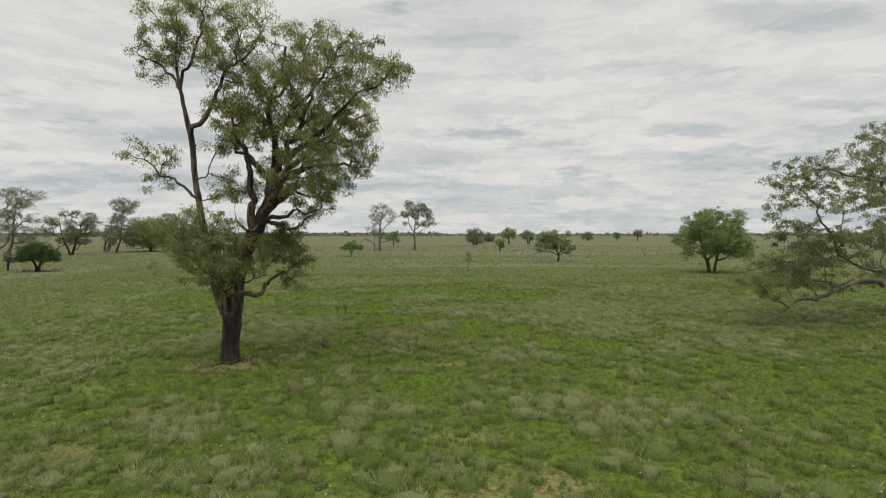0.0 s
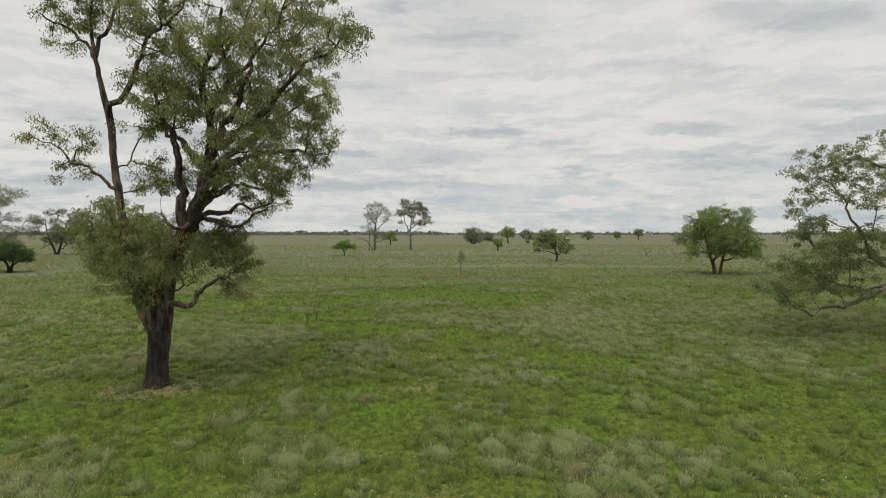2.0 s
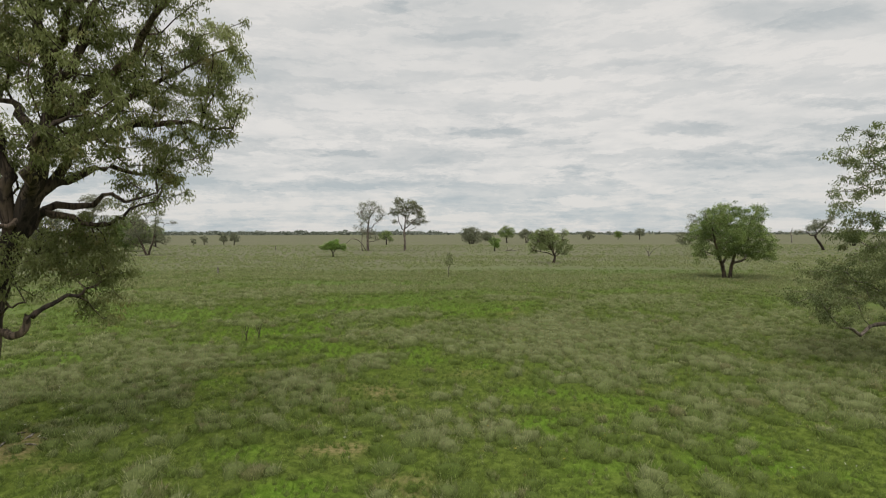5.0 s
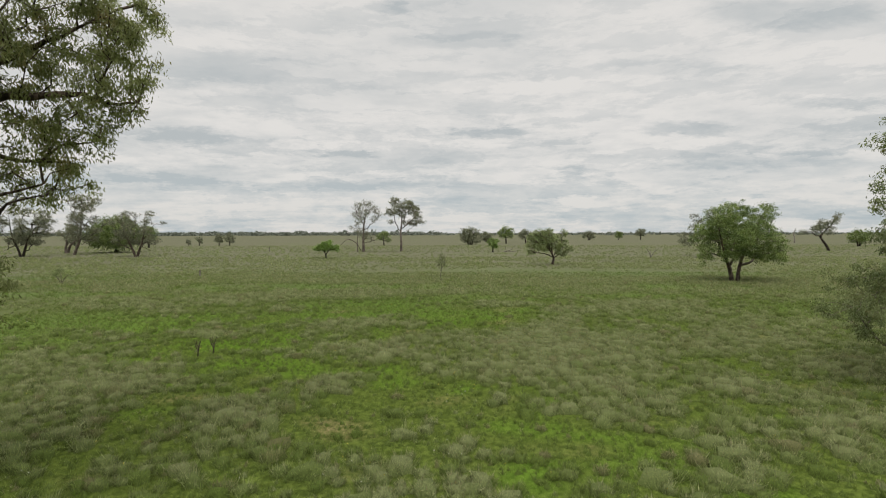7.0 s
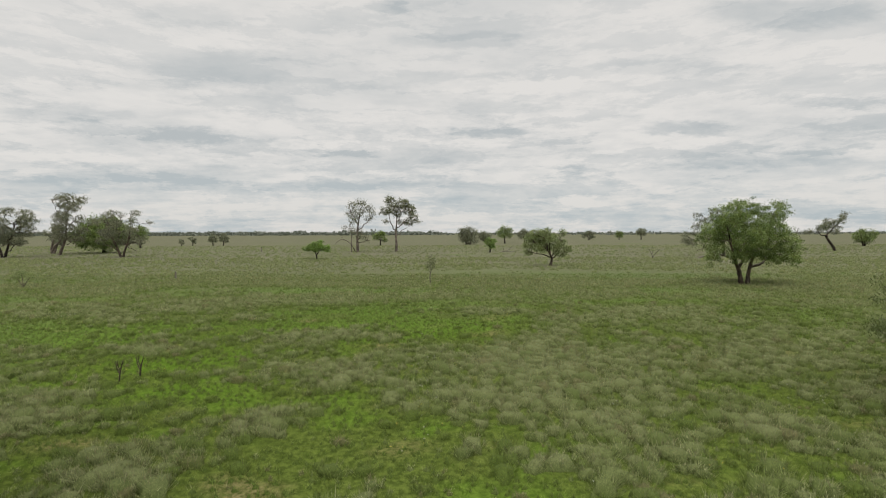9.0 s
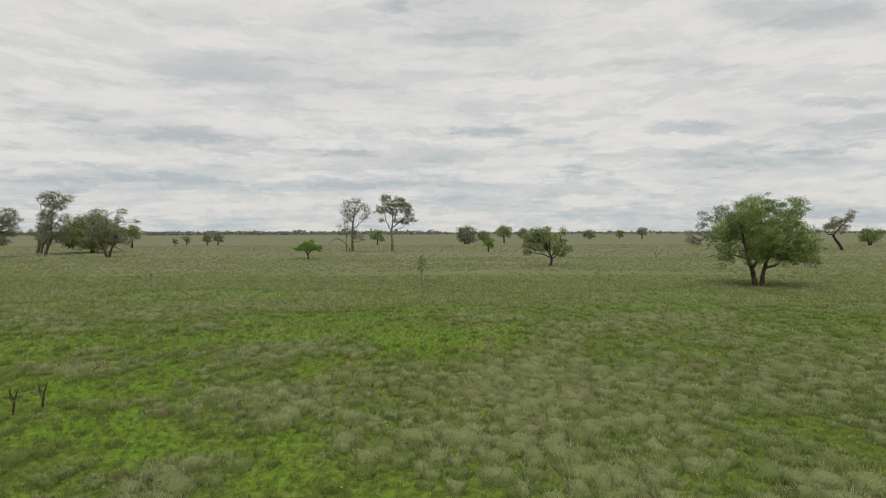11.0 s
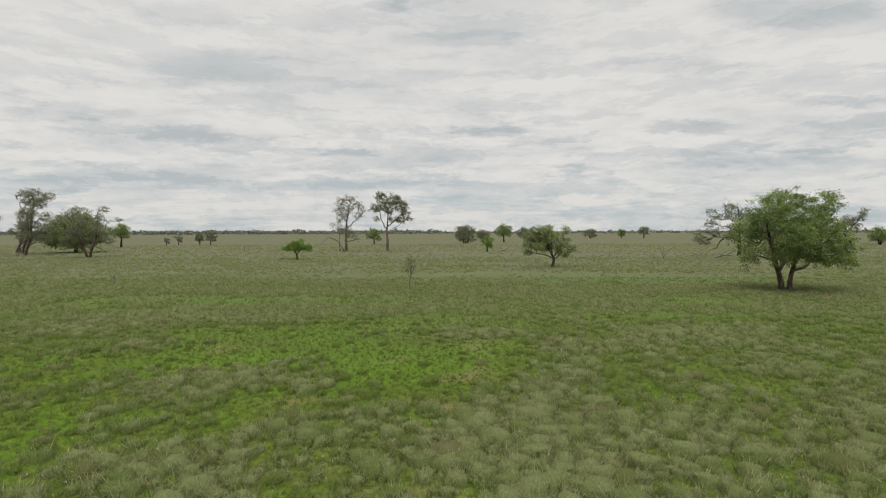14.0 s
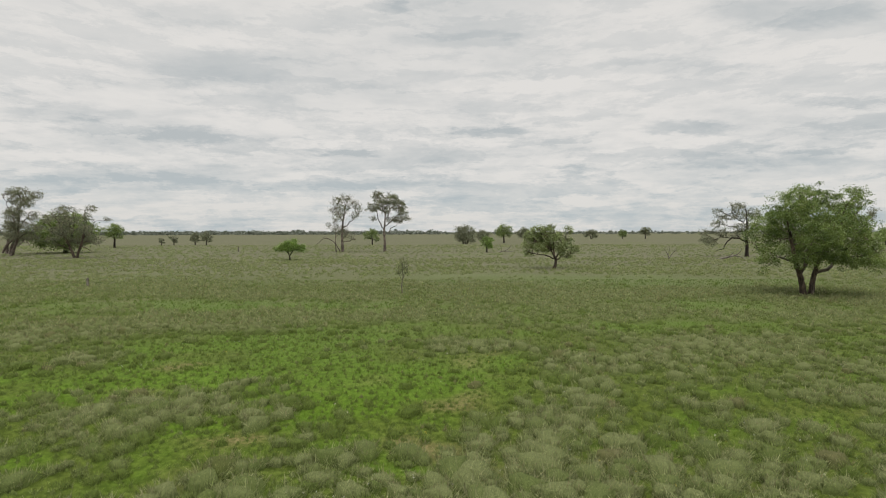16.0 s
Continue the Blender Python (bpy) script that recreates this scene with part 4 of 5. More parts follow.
SPREAD_SKIRT = [(-7.20, -2.55, 2.10, 0.98, 0.49), (-11.00, -2.00, 2.35, 0.82, 0.57), (-9.03, -0.25, 2.85, 1.13, 0.66), (-6.99, 1.25, 2.39, 1.18, 0.70), (-6.71, -0.25, 3.77, 1.26, 0.86), (-10.01, -1.25, 3.66, 0.90, 0.58), (-9.02, -2.95, 2.08, 0.96, 0.48)]
SPREAD_HIGH = [(-4.37, -1.75, 2.89, 0.94, 0.79), (-2.53, -0.75, 7.70, 1.46, 1.46), (-0.28, 0.25, 10.15, 2.02, 1.68), (-0.28, 0.25, 5.44, 2.02, 1.68), (3.10, 1.25, 8.93, 2.44, 2.09)]
ROUND_TRUNK = [(-0.35, 0.00, -0.13, 0.24), (-0.44, 0.00, 0.61, 0.19), (-0.70, 0.00, 1.57, 0.17), (-1.18, -0.30, 2.44, 0.15), (-1.70, -0.60, 3.66, 0.11), (-2.22, -0.80, 5.40, 0.07), (-2.57, -1.00, 6.71, 0.03)]
ROUND_LIMB_a = [(-0.57, 0.00, 1.05, 0.15), (-0.26, 0.30, 2.00, 0.14), (-0.48, 0.80, 3.66, 0.11), (-0.26, 1.20, 5.40, 0.07), (-0.04, 1.30, 7.36, 0.03)]
ROUND_LIMB_b = [(0.44, 0.20, -0.13, 0.21), (0.48, 0.20, 0.83, 0.16), (0.65, 0.10, 2.00, 0.15), (0.91, -0.30, 3.44, 0.12), (1.70, -0.60, 4.96, 0.09), (2.22, -0.80, 6.92, 0.04)]
ROUND_LIMB_c = [(0.60, 0.10, 1.70, 0.13), (2.20, 0.60, 2.10, 0.11), (3.60, 1.00, 3.00, 0.08), (4.31, 1.20, 5.62, 0.04), (4.96, 1.20, 6.62, 0.02)]
ROUND_LIMB_d = [(0.22, -0.20, 0.09, 0.07), (0.13, -0.25, 0.83, 0.06), (0.22, -0.30, 1.39, 0.03)]
ROUND_LIMB_e = [(-0.91, -0.10, 2.00, 0.09), (-2.00, -0.50, 2.70, 0.06), (-3.09, -0.90, 3.00, 0.04)]
ROUND_LIMB_f = [(0.83, 0.10, 3.00, 0.09), (2.13, -0.80, 3.00, 0.06), (3.66, -1.40, 3.14, 0.04)]
ROUND_CROWN = [(0.10, -1.80, 3.30, 1.30, 0.90), (-0.20, 0.60, 3.60, 1.40, 1.10), (-0.30, -0.40, 6.40, 1.50, 1.20), (-0.04, 0.30, 7.71, 1.83, 0.96), (2.05, -1.00, 7.36, 1.65, 1.05), (-2.22, -1.50, 6.92, 1.74, 1.22), (-3.00, 0.50, 4.88, 1.44, 1.44), (-3.44, -0.80, 3.14, 1.05, 1.05), (-1.87, -1.60, 2.70, 1.22, 0.87), (-0.91, -2.40, 4.75, 1.96, 1.52), (0.39, 1.80, 5.62, 1.96, 1.52), (1.05, -2.20, 4.96, 1.96, 1.52), (3.00, 1.00, 5.84, 1.65, 1.39), (3.88, -1.00, 4.01, 1.31, 1.22), (2.57, -2.00, 3.00, 1.65, 1.13), (0.83, 2.20, 3.22, 1.52, 0.96), (4.10, 1.20, 6.80, 1.00, 0.78), (4.60, 1.50, 5.60, 0.61, 0.52), (-3.90, -0.60, 2.55, 0.80, 0.60), (4.20, -0.90, 2.80, 0.85, 0.70), (-1.57, 2.20, 5.40, 1.74, 1.52), (3.22, 1.60, 3.22, 1.31, 1.09)]

# ---- trees of the plain that stand out by their shape ----
TALL_STEMS = [[(0.00, -0.00, -0.14, 0.42), (0.00, -0.02, 1.13, 0.33), (0.00, -0.04, 2.54, 0.3), (-0.14, -0.06, 4.19, 0.27), (-0.09, -0.09, 5.60, 0.22), (0.09, -0.11, 7.48, 0.15), (0.14, -0.13, 9.60, 0.09), (-0.38, -0.15, 11.95, 0.04)]]
TALL_LIMBS = [[(-0.14, 0.00, 4.89, 0.16), (-0.99, 0.45, 6.87, 0.13), (-1.84, 0.91, 8.89, 0.09), (-2.59, 1.36, 11.01, 0.04)],
    [(-0.05, -0.00, 5.83, 0.14), (1.04, -0.56, 6.87, 0.12), (2.68, -1.12, 8.28, 0.08), (4.33, -1.69, 9.83, 0.04)],
    [(-0.05, -0.00, 3.95, 0.1), (1.04, -0.26, 4.52, 0.08), (2.21, -0.52, 6.07, 0.06), (3.39, -0.78, 7.01, 0.03)],
    [(0.09, 0.00, 7.72, 0.1), (1.27, 0.83, 10.07, 0.07), (2.21, 1.66, 12.42, 0.03)],
    [(0.14, 0.00, 9.13, 0.08), (-1.08, 0.30, 11.25, 0.05), (-1.65, 0.59, 13.13, 0.03)]]
TALL_CROWN = [(-1.79, 0.60, 13.74, 1.32, 0.94), (-2.82, -0.95, 10.54, 1.22, 0.94), (-2.96, 1.79, 8.09, 0.75, 0.61), (-0.99, -1.09, 11.39, 1.22, 1.22), (0.33, 0.44, 10.07, 0.94, 1.04), (1.65, -1.82, 12.52, 1.60, 1.13), (3.62, 0.60, 11.10, 1.41, 1.22), (4.42, -1.41, 9.32, 1.22, 0.85), (3.15, 1.38, 7.86, 1.41, 0.75), (5.36, -1.13, 7.90, 1.04, 0.47), (1.04, 1.92, 7.86, 0.94, 0.56), (2.45, -0.68, 13.55, 0.85, 0.47)]
THIN_STEMS = [[(0.00, -0.00, -0.14, 0.4), (-0.09, -0.06, 2.07, 0.3), (-0.05, -0.13, 4.19, 0.26), (0.09, -0.19, 6.54, 0.2), (0.38, -0.25, 8.66, 0.14), (0.85, -0.32, 11.01, 0.08), (1.32, -0.38, 12.89, 0.03)],
    [(-1.51, -0.00, -0.61, 0.14), (-1.65, -0.29, 2.07, 0.11), (-1.51, -0.57, 5.13, 0.08), (-2.07, -0.86, 7.01, 0.03)],
    [(-0.47, -0.00, -0.19, 0.14), (-1.41, -0.27, 1.69, 0.12), (-2.82, -0.53, 3.01, 0.1), (-4.33, -0.80, 3.29, 0.07), (-6.07, -1.07, 1.79, 0.03)]]
THIN_LIMBS = [[(0.19, 0.00, 7.01, 0.12), (-0.94, 0.44, 9.03, 0.09), (-1.88, 0.88, 10.92, 0.06), (-2.54, 1.32, 9.83, 0.03)],
    [(0.09, 0.00, 5.60, 0.12), (1.55, 0.08, 7.01, 0.09), (2.82, 0.17, 8.28, 0.07), (4.05, 0.25, 10.16, 0.03)],
    [(0.00, 0.00, 2.31, 0.1), (1.55, 0.20, 2.63, 0.08), (2.63, 0.41, 3.58, 0.06), (2.82, 0.61, 4.66, 0.02)],
    [(-3.39, 0.00, 3.11, 0.05), (-4.09, 0.08, 3.95, 0.03), (-5.03, 0.17, 3.48, 0.02)],
    [(0.47, -0.00, 8.66, 0.08), (1.79, -0.19, 10.54, 0.05), (2.73, -0.37, 11.95, 0.03)]]
THIN_CROWN = [(-1.60, 1.38, 12.33, 1.22, 0.85), (1.08, -1.16, 12.99, 1.41, 0.75), (2.73, 1.45, 11.58, 1.04, 0.94), (0.61, -1.28, 10.54, 1.41, 0.94), (-2.07, 1.53, 10.07, 1.22, 0.85), (-0.80, -0.97, 8.56, 1.22, 0.94), (2.82, 0.57, 8.75, 1.04, 0.75), (4.23, -0.56, 10.26, 0.85, 0.66), (-0.33, 1.37, 4.99, 1.13, 1.32), (1.32, -0.59, 4.19, 1.13, 0.85), (-3.76, 1.27, 6.49, 0.71, 0.56), (-1.60, -1.23, 6.07, 0.71, 1.13), (2.35, 0.44, 2.92, 0.71, 0.38)]
LEAN_STEMS = [[(-0.08, -0.00, -0.16, 0.36), (0.69, -0.07, 1.64, 0.27), (1.51, -0.13, 3.68, 0.23), (1.80, -0.20, 6.13, 0.17), (2.00, -0.26, 8.38, 0.11), (2.58, -0.33, 11.45, 0.04)],
    [(-1.84, 0.00, 0.61, 0.22), (-1.02, 0.04, 2.17, 0.18), (0.20, 0.08, 3.23, 0.15), (0.86, 0.11, 5.11, 0.1), (0.45, 0.15, 8.59, 0.04)]]
LEAN_LIMBS = [[(1.59, 0.00, 3.56, 0.14), (3.47, 0.65, 4.70, 0.09), (5.52, 1.30, 6.01, 0.04)],
    [(1.84, -0.00, 5.93, 0.12), (3.47, -0.58, 7.48, 0.08), (5.52, -1.16, 8.46, 0.04)],
    [(1.76, -0.00, 2.45, 0.08), (3.88, -0.49, 2.74, 0.05), (5.03, -0.99, 1.92, 0.02)],
    [(1.92, -0.00, 7.77, 0.08), (0.61, -0.85, 9.61, 0.05), (0.00, -1.70, 12.06, 0.03)],
    [(2.33, -0.00, 10.02, 0.08), (3.88, -0.69, 11.65, 0.05), (5.31, -1.38, 12.67, 0.03)]]
LEAN_CROWN = [(0.20, 0.41, 13.08, 1.43, 0.82), (2.66, -0.64, 13.49, 1.55, 0.74), (4.70, 1.21, 12.80, 1.14, 0.82), (5.93, -1.96, 12.22, 0.82, 0.82), (1.02, 1.49, 11.65, 1.72, 0.94), (3.88, -1.00, 11.04, 1.55, 0.90), (-0.20, 1.04, 9.20, 1.31, 1.10), (2.25, -1.49, 8.99, 1.55, 1.02), (-0.61, 0.91, 7.36, 1.14, 0.82), (5.11, -0.51, 8.18, 1.31, 0.82), (6.54, 1.73, 7.77, 1.14, 0.74), (2.25, -1.37, 6.54, 1.72, 0.90), (4.29, 0.57, 5.72, 1.72, 0.90), (0.20, -0.51, 6.13, 1.14, 0.65), (3.47, 0.55, 3.97, 1.72, 0.90), (1.84, -1.91, 4.29, 1.14, 0.74)]
MANY_STEMS = [[(-0.18, -0.00, -0.15, 0.28), (-0.81, -0.13, 1.58, 0.22), (-1.36, -0.27, 3.05, 0.18), (-2.06, -0.40, 4.60, 0.12), (-2.80, -0.53, 6.62, 0.04)],
    [(0.15, -0.00, -0.15, 0.25), (0.66, -0.06, 1.58, 0.21), (1.40, -0.13, 3.42, 0.16), (1.91, -0.19, 5.70, 0.1), (2.13, -0.25, 8.83, 0.03)]]
MANY_LIMBS = [[(1.18, -0.00, 2.58, 0.08), (2.58, -0.08, 1.58, 0.06), (3.24, -0.17, 1.29, 0.03)],
    [(-0.66, -0.00, 1.21, 0.1), (-2.06, -0.28, 2.17, 0.07), (-3.61, -0.56, 2.47, 0.03)],
    [(-1.32, 0.00, 3.05, 0.1), (-0.29, 0.02, 4.97, 0.07), (-0.29, 0.04, 7.91, 0.03)],
    [(1.55, -0.00, 3.86, 0.08), (3.39, -0.19, 5.52, 0.05), (4.67, -0.39, 7.17, 0.02)],
    [(-1.77, -0.00, 3.86, 0.08), (-3.61, -0.83, 4.97, 0.05), (-4.53, -1.65, 6.99, 0.03)]]
MANY_CROWN = [(-3.61, 1.06, 8.83, 1.18, 0.81), (-1.77, -0.43, 9.38, 1.03, 0.59), (-0.29, 0.56, 9.01, 0.74, 0.59), (-4.71, -0.81, 7.54, 0.96, 0.81), (-2.87, 1.93, 7.17, 1.55, 1.03), (-0.85, -1.16, 6.99, 1.18, 0.92), (2.28, 1.26, 9.38, 0.99, 0.66), (3.39, -1.85, 7.91, 0.81, 0.81), (4.86, 1.82, 7.36, 0.74, 0.52), (2.47, -1.30, 7.10, 0.74, 0.99), (-3.61, 0.76, 5.34, 1.55, 1.03), (-1.40, -1.22, 4.97, 1.55, 1.03), (0.81, 0.96, 5.26, 1.18, 1.18), (3.39, -1.91, 5.52, 0.99, 0.81), (0.07, 0.45, 3.42, 1.55, 0.81), (-3.61, -0.99, 3.50, 1.18, 0.74), (2.65, 1.49, 3.42, 1.55, 0.74), (4.19, -1.35, 4.23, 0.74, 0.66), (-1.77, 1.28, 3.05, 1.40, 0.59)]
WIND_STEMS = [[(-0.07, -0.00, -0.12, 0.24), (0.12, -0.10, 0.62, 0.18), (0.12, -0.20, 1.05, 0.16), (-0.12, -0.30, 1.50, 0.12), (-0.27, -0.40, 2.74, 0.08), (-0.37, -0.50, 4.62, 0.03)]]
WIND_LIMBS = [[(0.07, -0.00, 1.05, 0.1), (-1.02, -0.01, 1.47, 0.08), (-2.07, -0.02, 1.65, 0.05), (-3.32, -0.03, 1.85, 0.02)],
    [(-0.07, -0.00, 1.37, 0.09), (-0.57, -0.31, 2.50, 0.07), (-1.12, -0.61, 3.74, 0.05), (-2.20, -0.92, 4.49, 0.02)],
    [(0.12, -0.00, 1.12, 0.1), (0.87, -0.12, 2.25, 0.07), (1.42, -0.24, 3.49, 0.04), (1.67, -0.35, 4.44, 0.02)],
    [(0.17, -0.00, 1.00, 0.08), (1.42, -0.47, 1.35, 0.05), (2.22, -0.94, 1.80, 0.02)],
    [(-0.20, -0.00, 2.25, 0.07), (-1.57, -0.54, 2.74, 0.05), (-2.82, -1.08, 3.24, 0.02)],
    [(0.42, -0.00, 1.75, 0.06), (1.67, -0.24, 2.50, 0.04), (2.67, -0.48, 2.37, 0.02)]]
WIND_CROWN = [(-2.57, 0.36, 4.37, 0.80, 0.42), (-1.52, -0.54, 4.62, 0.80, 0.37), (-0.45, 0.96, 4.87, 0.55, 0.32), (-3.32, -0.28, 3.74, 0.80, 0.47), (-2.07, 0.85, 3.49, 1.00, 0.55), (-0.57, -0.37, 3.74, 0.90, 0.60), (0.67, 1.01, 3.87, 0.67, 0.47), (1.57, -0.96, 4.39, 0.45, 0.45), (-3.57, 0.45, 2.74, 0.67, 0.42), (-2.32, -1.06, 2.50, 0.90, 0.47), (-0.82, 0.94, 2.50, 0.90, 0.55), (0.67, -0.31, 2.62, 0.80, 0.55), (1.92, 0.64, 3.24, 0.55, 0.45), (2.42, -0.92, 2.37, 0.62, 0.42), (-3.44, 1.14, 1.75, 0.70, 0.30), (1.42, -0.41, 1.62, 0.80, 0.32), (2.97, 0.49, 2.10, 0.30, 0.22)]
TUFT_STEMS = [[(0.15, 0.00, -0.22, 0.4), (-0.45, 0.07, 1.19, 0.32), (-1.49, 0.15, 2.69, 0.28), (-2.09, 0.22, 3.88, 0.22), (-0.90, 0.29, 5.37, 0.15), (1.04, 0.36, 7.16, 0.1), (2.99, 0.44, 9.55, 0.04)]]
TUFT_LIMBS = [[(-1.94, -0.00, 3.73, 0.16), (-3.88, -0.49, 4.03, 0.12), (-5.67, -0.98, 4.93, 0.06)],
    [(-1.49, 0.00, 4.63, 0.12), (-2.39, 0.14, 6.12, 0.08), (-2.69, 0.28, 7.61, 0.03)],
    [(0.00, 0.00, 6.27, 0.1), (0.30, 0.82, 7.61, 0.05)]]
TUFT_CROWN = [(-6.12, 1.15, 5.08, 0.90, 0.60), (-4.18, -0.81, 5.97, 1.04, 0.75), (-1.94, 0.93, 6.27, 1.04, 0.90), (-2.69, -0.65, 7.76, 0.75, 0.60), (0.00, 0.82, 6.87, 1.04, 1.04), (1.34, -0.38, 7.91, 0.90, 0.75), (2.99, 0.99, 9.40, 0.90, 0.75), (-0.60, -0.90, 5.08, 1.04, 0.60), (1.79, 0.56, 6.12, 0.60, 0.45)]
ARCH_STEMS = [[(0.00, -0.00, -0.15, 0.36), (-0.15, -0.30, 1.83, 0.26), (-0.44, -0.59, 3.41, 0.23), (-0.55, -0.89, 5.24, 0.15), (-0.84, -1.18, 7.32, 0.09), (-1.21, -1.48, 9.16, 0.03)]]
ARCH_LIMBS = [[(-0.37, 0.00, 2.82, 0.16), (-1.28, 0.13, 3.44, 0.15), (-2.53, 0.25, 3.55, 0.13), (-3.48, 0.38, 2.89, 0.1), (-3.99, 0.50, 1.57, 0.06), (-5.38, 0.63, 0.99, 0.03)],
    [(-0.55, -0.00, 4.50, 0.1), (-2.01, -0.38, 5.24, 0.08), (-3.66, -0.76, 5.60, 0.05), (-6.04, -1.14, 6.04, 0.02)],
    [(-2.75, -0.00, 3.55, 0.07), (-4.94, -0.06, 3.66, 0.05), (-7.51, -0.12, 3.11, 0.02)],
    [(-0.70, 0.00, 6.41, 0.08), (-2.38, 0.27, 7.87, 0.05), (-4.76, 0.55, 8.61, 0.02)]]
ARCH_CROWN = [(-0.55, 1.47, 9.71, 1.03, 0.59), (-2.75, -0.99, 9.16, 1.17, 0.66), (-4.94, 1.05, 8.61, 1.03, 0.48), (-1.65, -0.38, 7.87, 1.54, 0.73), (-3.85, 0.96, 7.32, 1.36, 0.66), (-6.04, -0.88, 6.04, 1.17, 0.66), (-7.14, 1.55, 4.58, 1.17, 0.59), (-8.24, -1.12, 3.48, 0.95, 0.66), (-6.41, 1.42, 3.11, 1.36, 0.73), (-7.51, -0.96, 2.38, 0.95, 0.40), (-4.58, 0.60, 4.58, 1.36, 0.66), (-2.38, -1.55, 5.31, 1.36, 0.73), (-1.10, 1.51, 4.21, 1.03, 0.66), (0.55, -0.88, 7.87, 1.10, 1.10), (0.92, 0.49, 5.31, 1.10, 1.10)]
UMBRELLA_STEMS = [[(0.00, -0.00, -0.10, 0.16), (0.00, -0.04, 0.59, 0.12), (-0.26, -0.07, 1.32, 0.1), (-0.82, -0.11, 1.98, 0.05)]]
UMBRELLA_LIMBS = [[(-0.07, -0.00, 0.73, 0.09), (0.49, -0.21, 1.48, 0.07), (1.48, -0.41, 2.04, 0.03)],
    [(-0.20, 0.00, 1.15, 0.07), (0.00, 0.41, 2.14, 0.05), (0.16, 0.82, 2.90, 0.02)]]
UMBRELLA_CROWN = [(-1.38, 0.65, 2.14, 1.06, 0.40), (0.00, -0.30, 2.80, 1.19, 0.49), (1.48, 0.88, 2.11, 1.06, 0.49), (0.00, -0.29, 2.14, 1.38, 0.49), (-1.91, 0.40, 1.81, 0.66, 0.26), (2.21, -0.29, 1.65, 0.46, 0.23), (0.66, 0.77, 3.23, 0.66, 0.33)]

BUSH_STEMS = [[(-0.12, 0.00, -0.10, 0.20), (-0.16, 0.00, 0.70, 0.15), (-0.50, -0.10, 1.50, 0.11), (-1.10, -0.20, 2.60, 0.05)],
    [(0.18, 0.05, -0.10, 0.18), (0.26, 0.05, 0.70, 0.14), (0.55, 0.10, 1.60, 0.10), (0.90, 0.20, 2.90, 0.04)]]
BUSH_LIMBS = [[(-0.16, 0.00, 0.90, 0.09), (-1.10, 0.30, 1.50, 0.06), (-2.20, 0.40, 2.00, 0.03)], [(0.30, 0.05, 0.90, 0.09), (1.30, -0.30, 1.40, 0.06), (2.40, -0.40, 1.70, 0.03)]]
BUSH_CROWN = [(-2.00, 0.10, 2.00, 0.95, 0.60), (-1.10, -0.60, 2.70, 1.10, 0.80), (0.00, 0.20, 3.10, 1.30, 0.85), (1.10, -0.40, 2.70, 1.10, 0.80), (2.10, 0.10, 1.95, 0.90, 0.60),
    (0.00, -1.30, 2.20, 1.10, 0.70), (-1.10, 1.00, 2.30, 1.10, 0.70), (1.10, 1.00, 2.30, 1.10, 0.70), (-1.50, -1.00, 1.80, 0.80, 0.45), (1.50, -1.00, 1.70, 0.80, 0.45), (2.75, -0.20, 1.55, 0.40, 0.30)]

grow_tree("gum_tree", "tall two-stemmed gum with dark fissured trunk and olive leaves", (TREE_X, TREE_Y),
          [GUM_TRUNK, GUM_RIGHT, GUM_LEFT],
          [GUM_LIMB_a, GUM_LIMB_b, GUM_LIMB_c, GUM_LIMB_d, GUM_LIMB_e, GUM_LIMB_f, GUM_LIMB_g, GUM_LIMB_h, GUM_LIMB_i, GUM_LIMB_j, GUM_LIMB_k, GUM_LIMB_l, GUM_LIMB_m, GUM_LIMB_n, GUM_LIMB_o, GUM_LIMB_p, GUM_LIMB_q, GUM_LIMB_r, GUM_LIMB_s, GUM_LIMB_t, GUM_LIMB_u],
          sparse(GUM_TOP_LEFT, 0.85) + sparse(GUM_LOW_LEFT, 0.95) + sparse(GUM_TOP_RIGHT, 1.0) + GUM_MID_RIGHT + sparse(GUM_SKIRT, 1.8),
          M_GUM, M_BARK, 0.42, (80, 0.115, 0.029, 0.132, 0.8), 12, limb_bark=M_STEM, stem_bark=M_STEM, swell=1.10, thick=0.0085, sides=14,
          trunk_label="blackened, deeply fissured lower trunk")

grow_tree("spreading_gum_tree", "spreading gum with low drooping limbs and sparse grey-green leaves", (28.5, 29.5),
          [SPREAD_TRUNK], [SPREAD_LIMB_a, SPREAD_LIMB_b, SPREAD_LIMB_c, SPREAD_LIMB_d, SPREAD_LIMB_e], sparse(SPREAD_LOW, 1.25) + sparse(SPREAD_SKIRT, 1.4) + SPREAD_HIGH,
          M_GREYGUM, M_LIMB, 0.48, (66, 0.125, 0.034, 0.125, 0.6), 13, limb_bark=M_LIMB, swell=1.12, thick=0.006)

grow_tree("round_tree", "broad rounded tree with dense green leaves and several stems", (33.7, 62.0),
          scaled([ROUND_TRUNK, ROUND_LIMB_b], 0.94, 0.95), scaled([ROUND_LIMB_a, ROUND_LIMB_c, ROUND_LIMB_d, ROUND_LIMB_e, ROUND_LIMB_f], 0.94, 0.95), scaled(ROUND_CROWN, 0.94, 0.95),
          M_GREEN, M_STEM, 0.47, (58, 0.16, 0.05, 0.17, 0.3), 14, limb_bark=M_LIMB, thick=0.010)

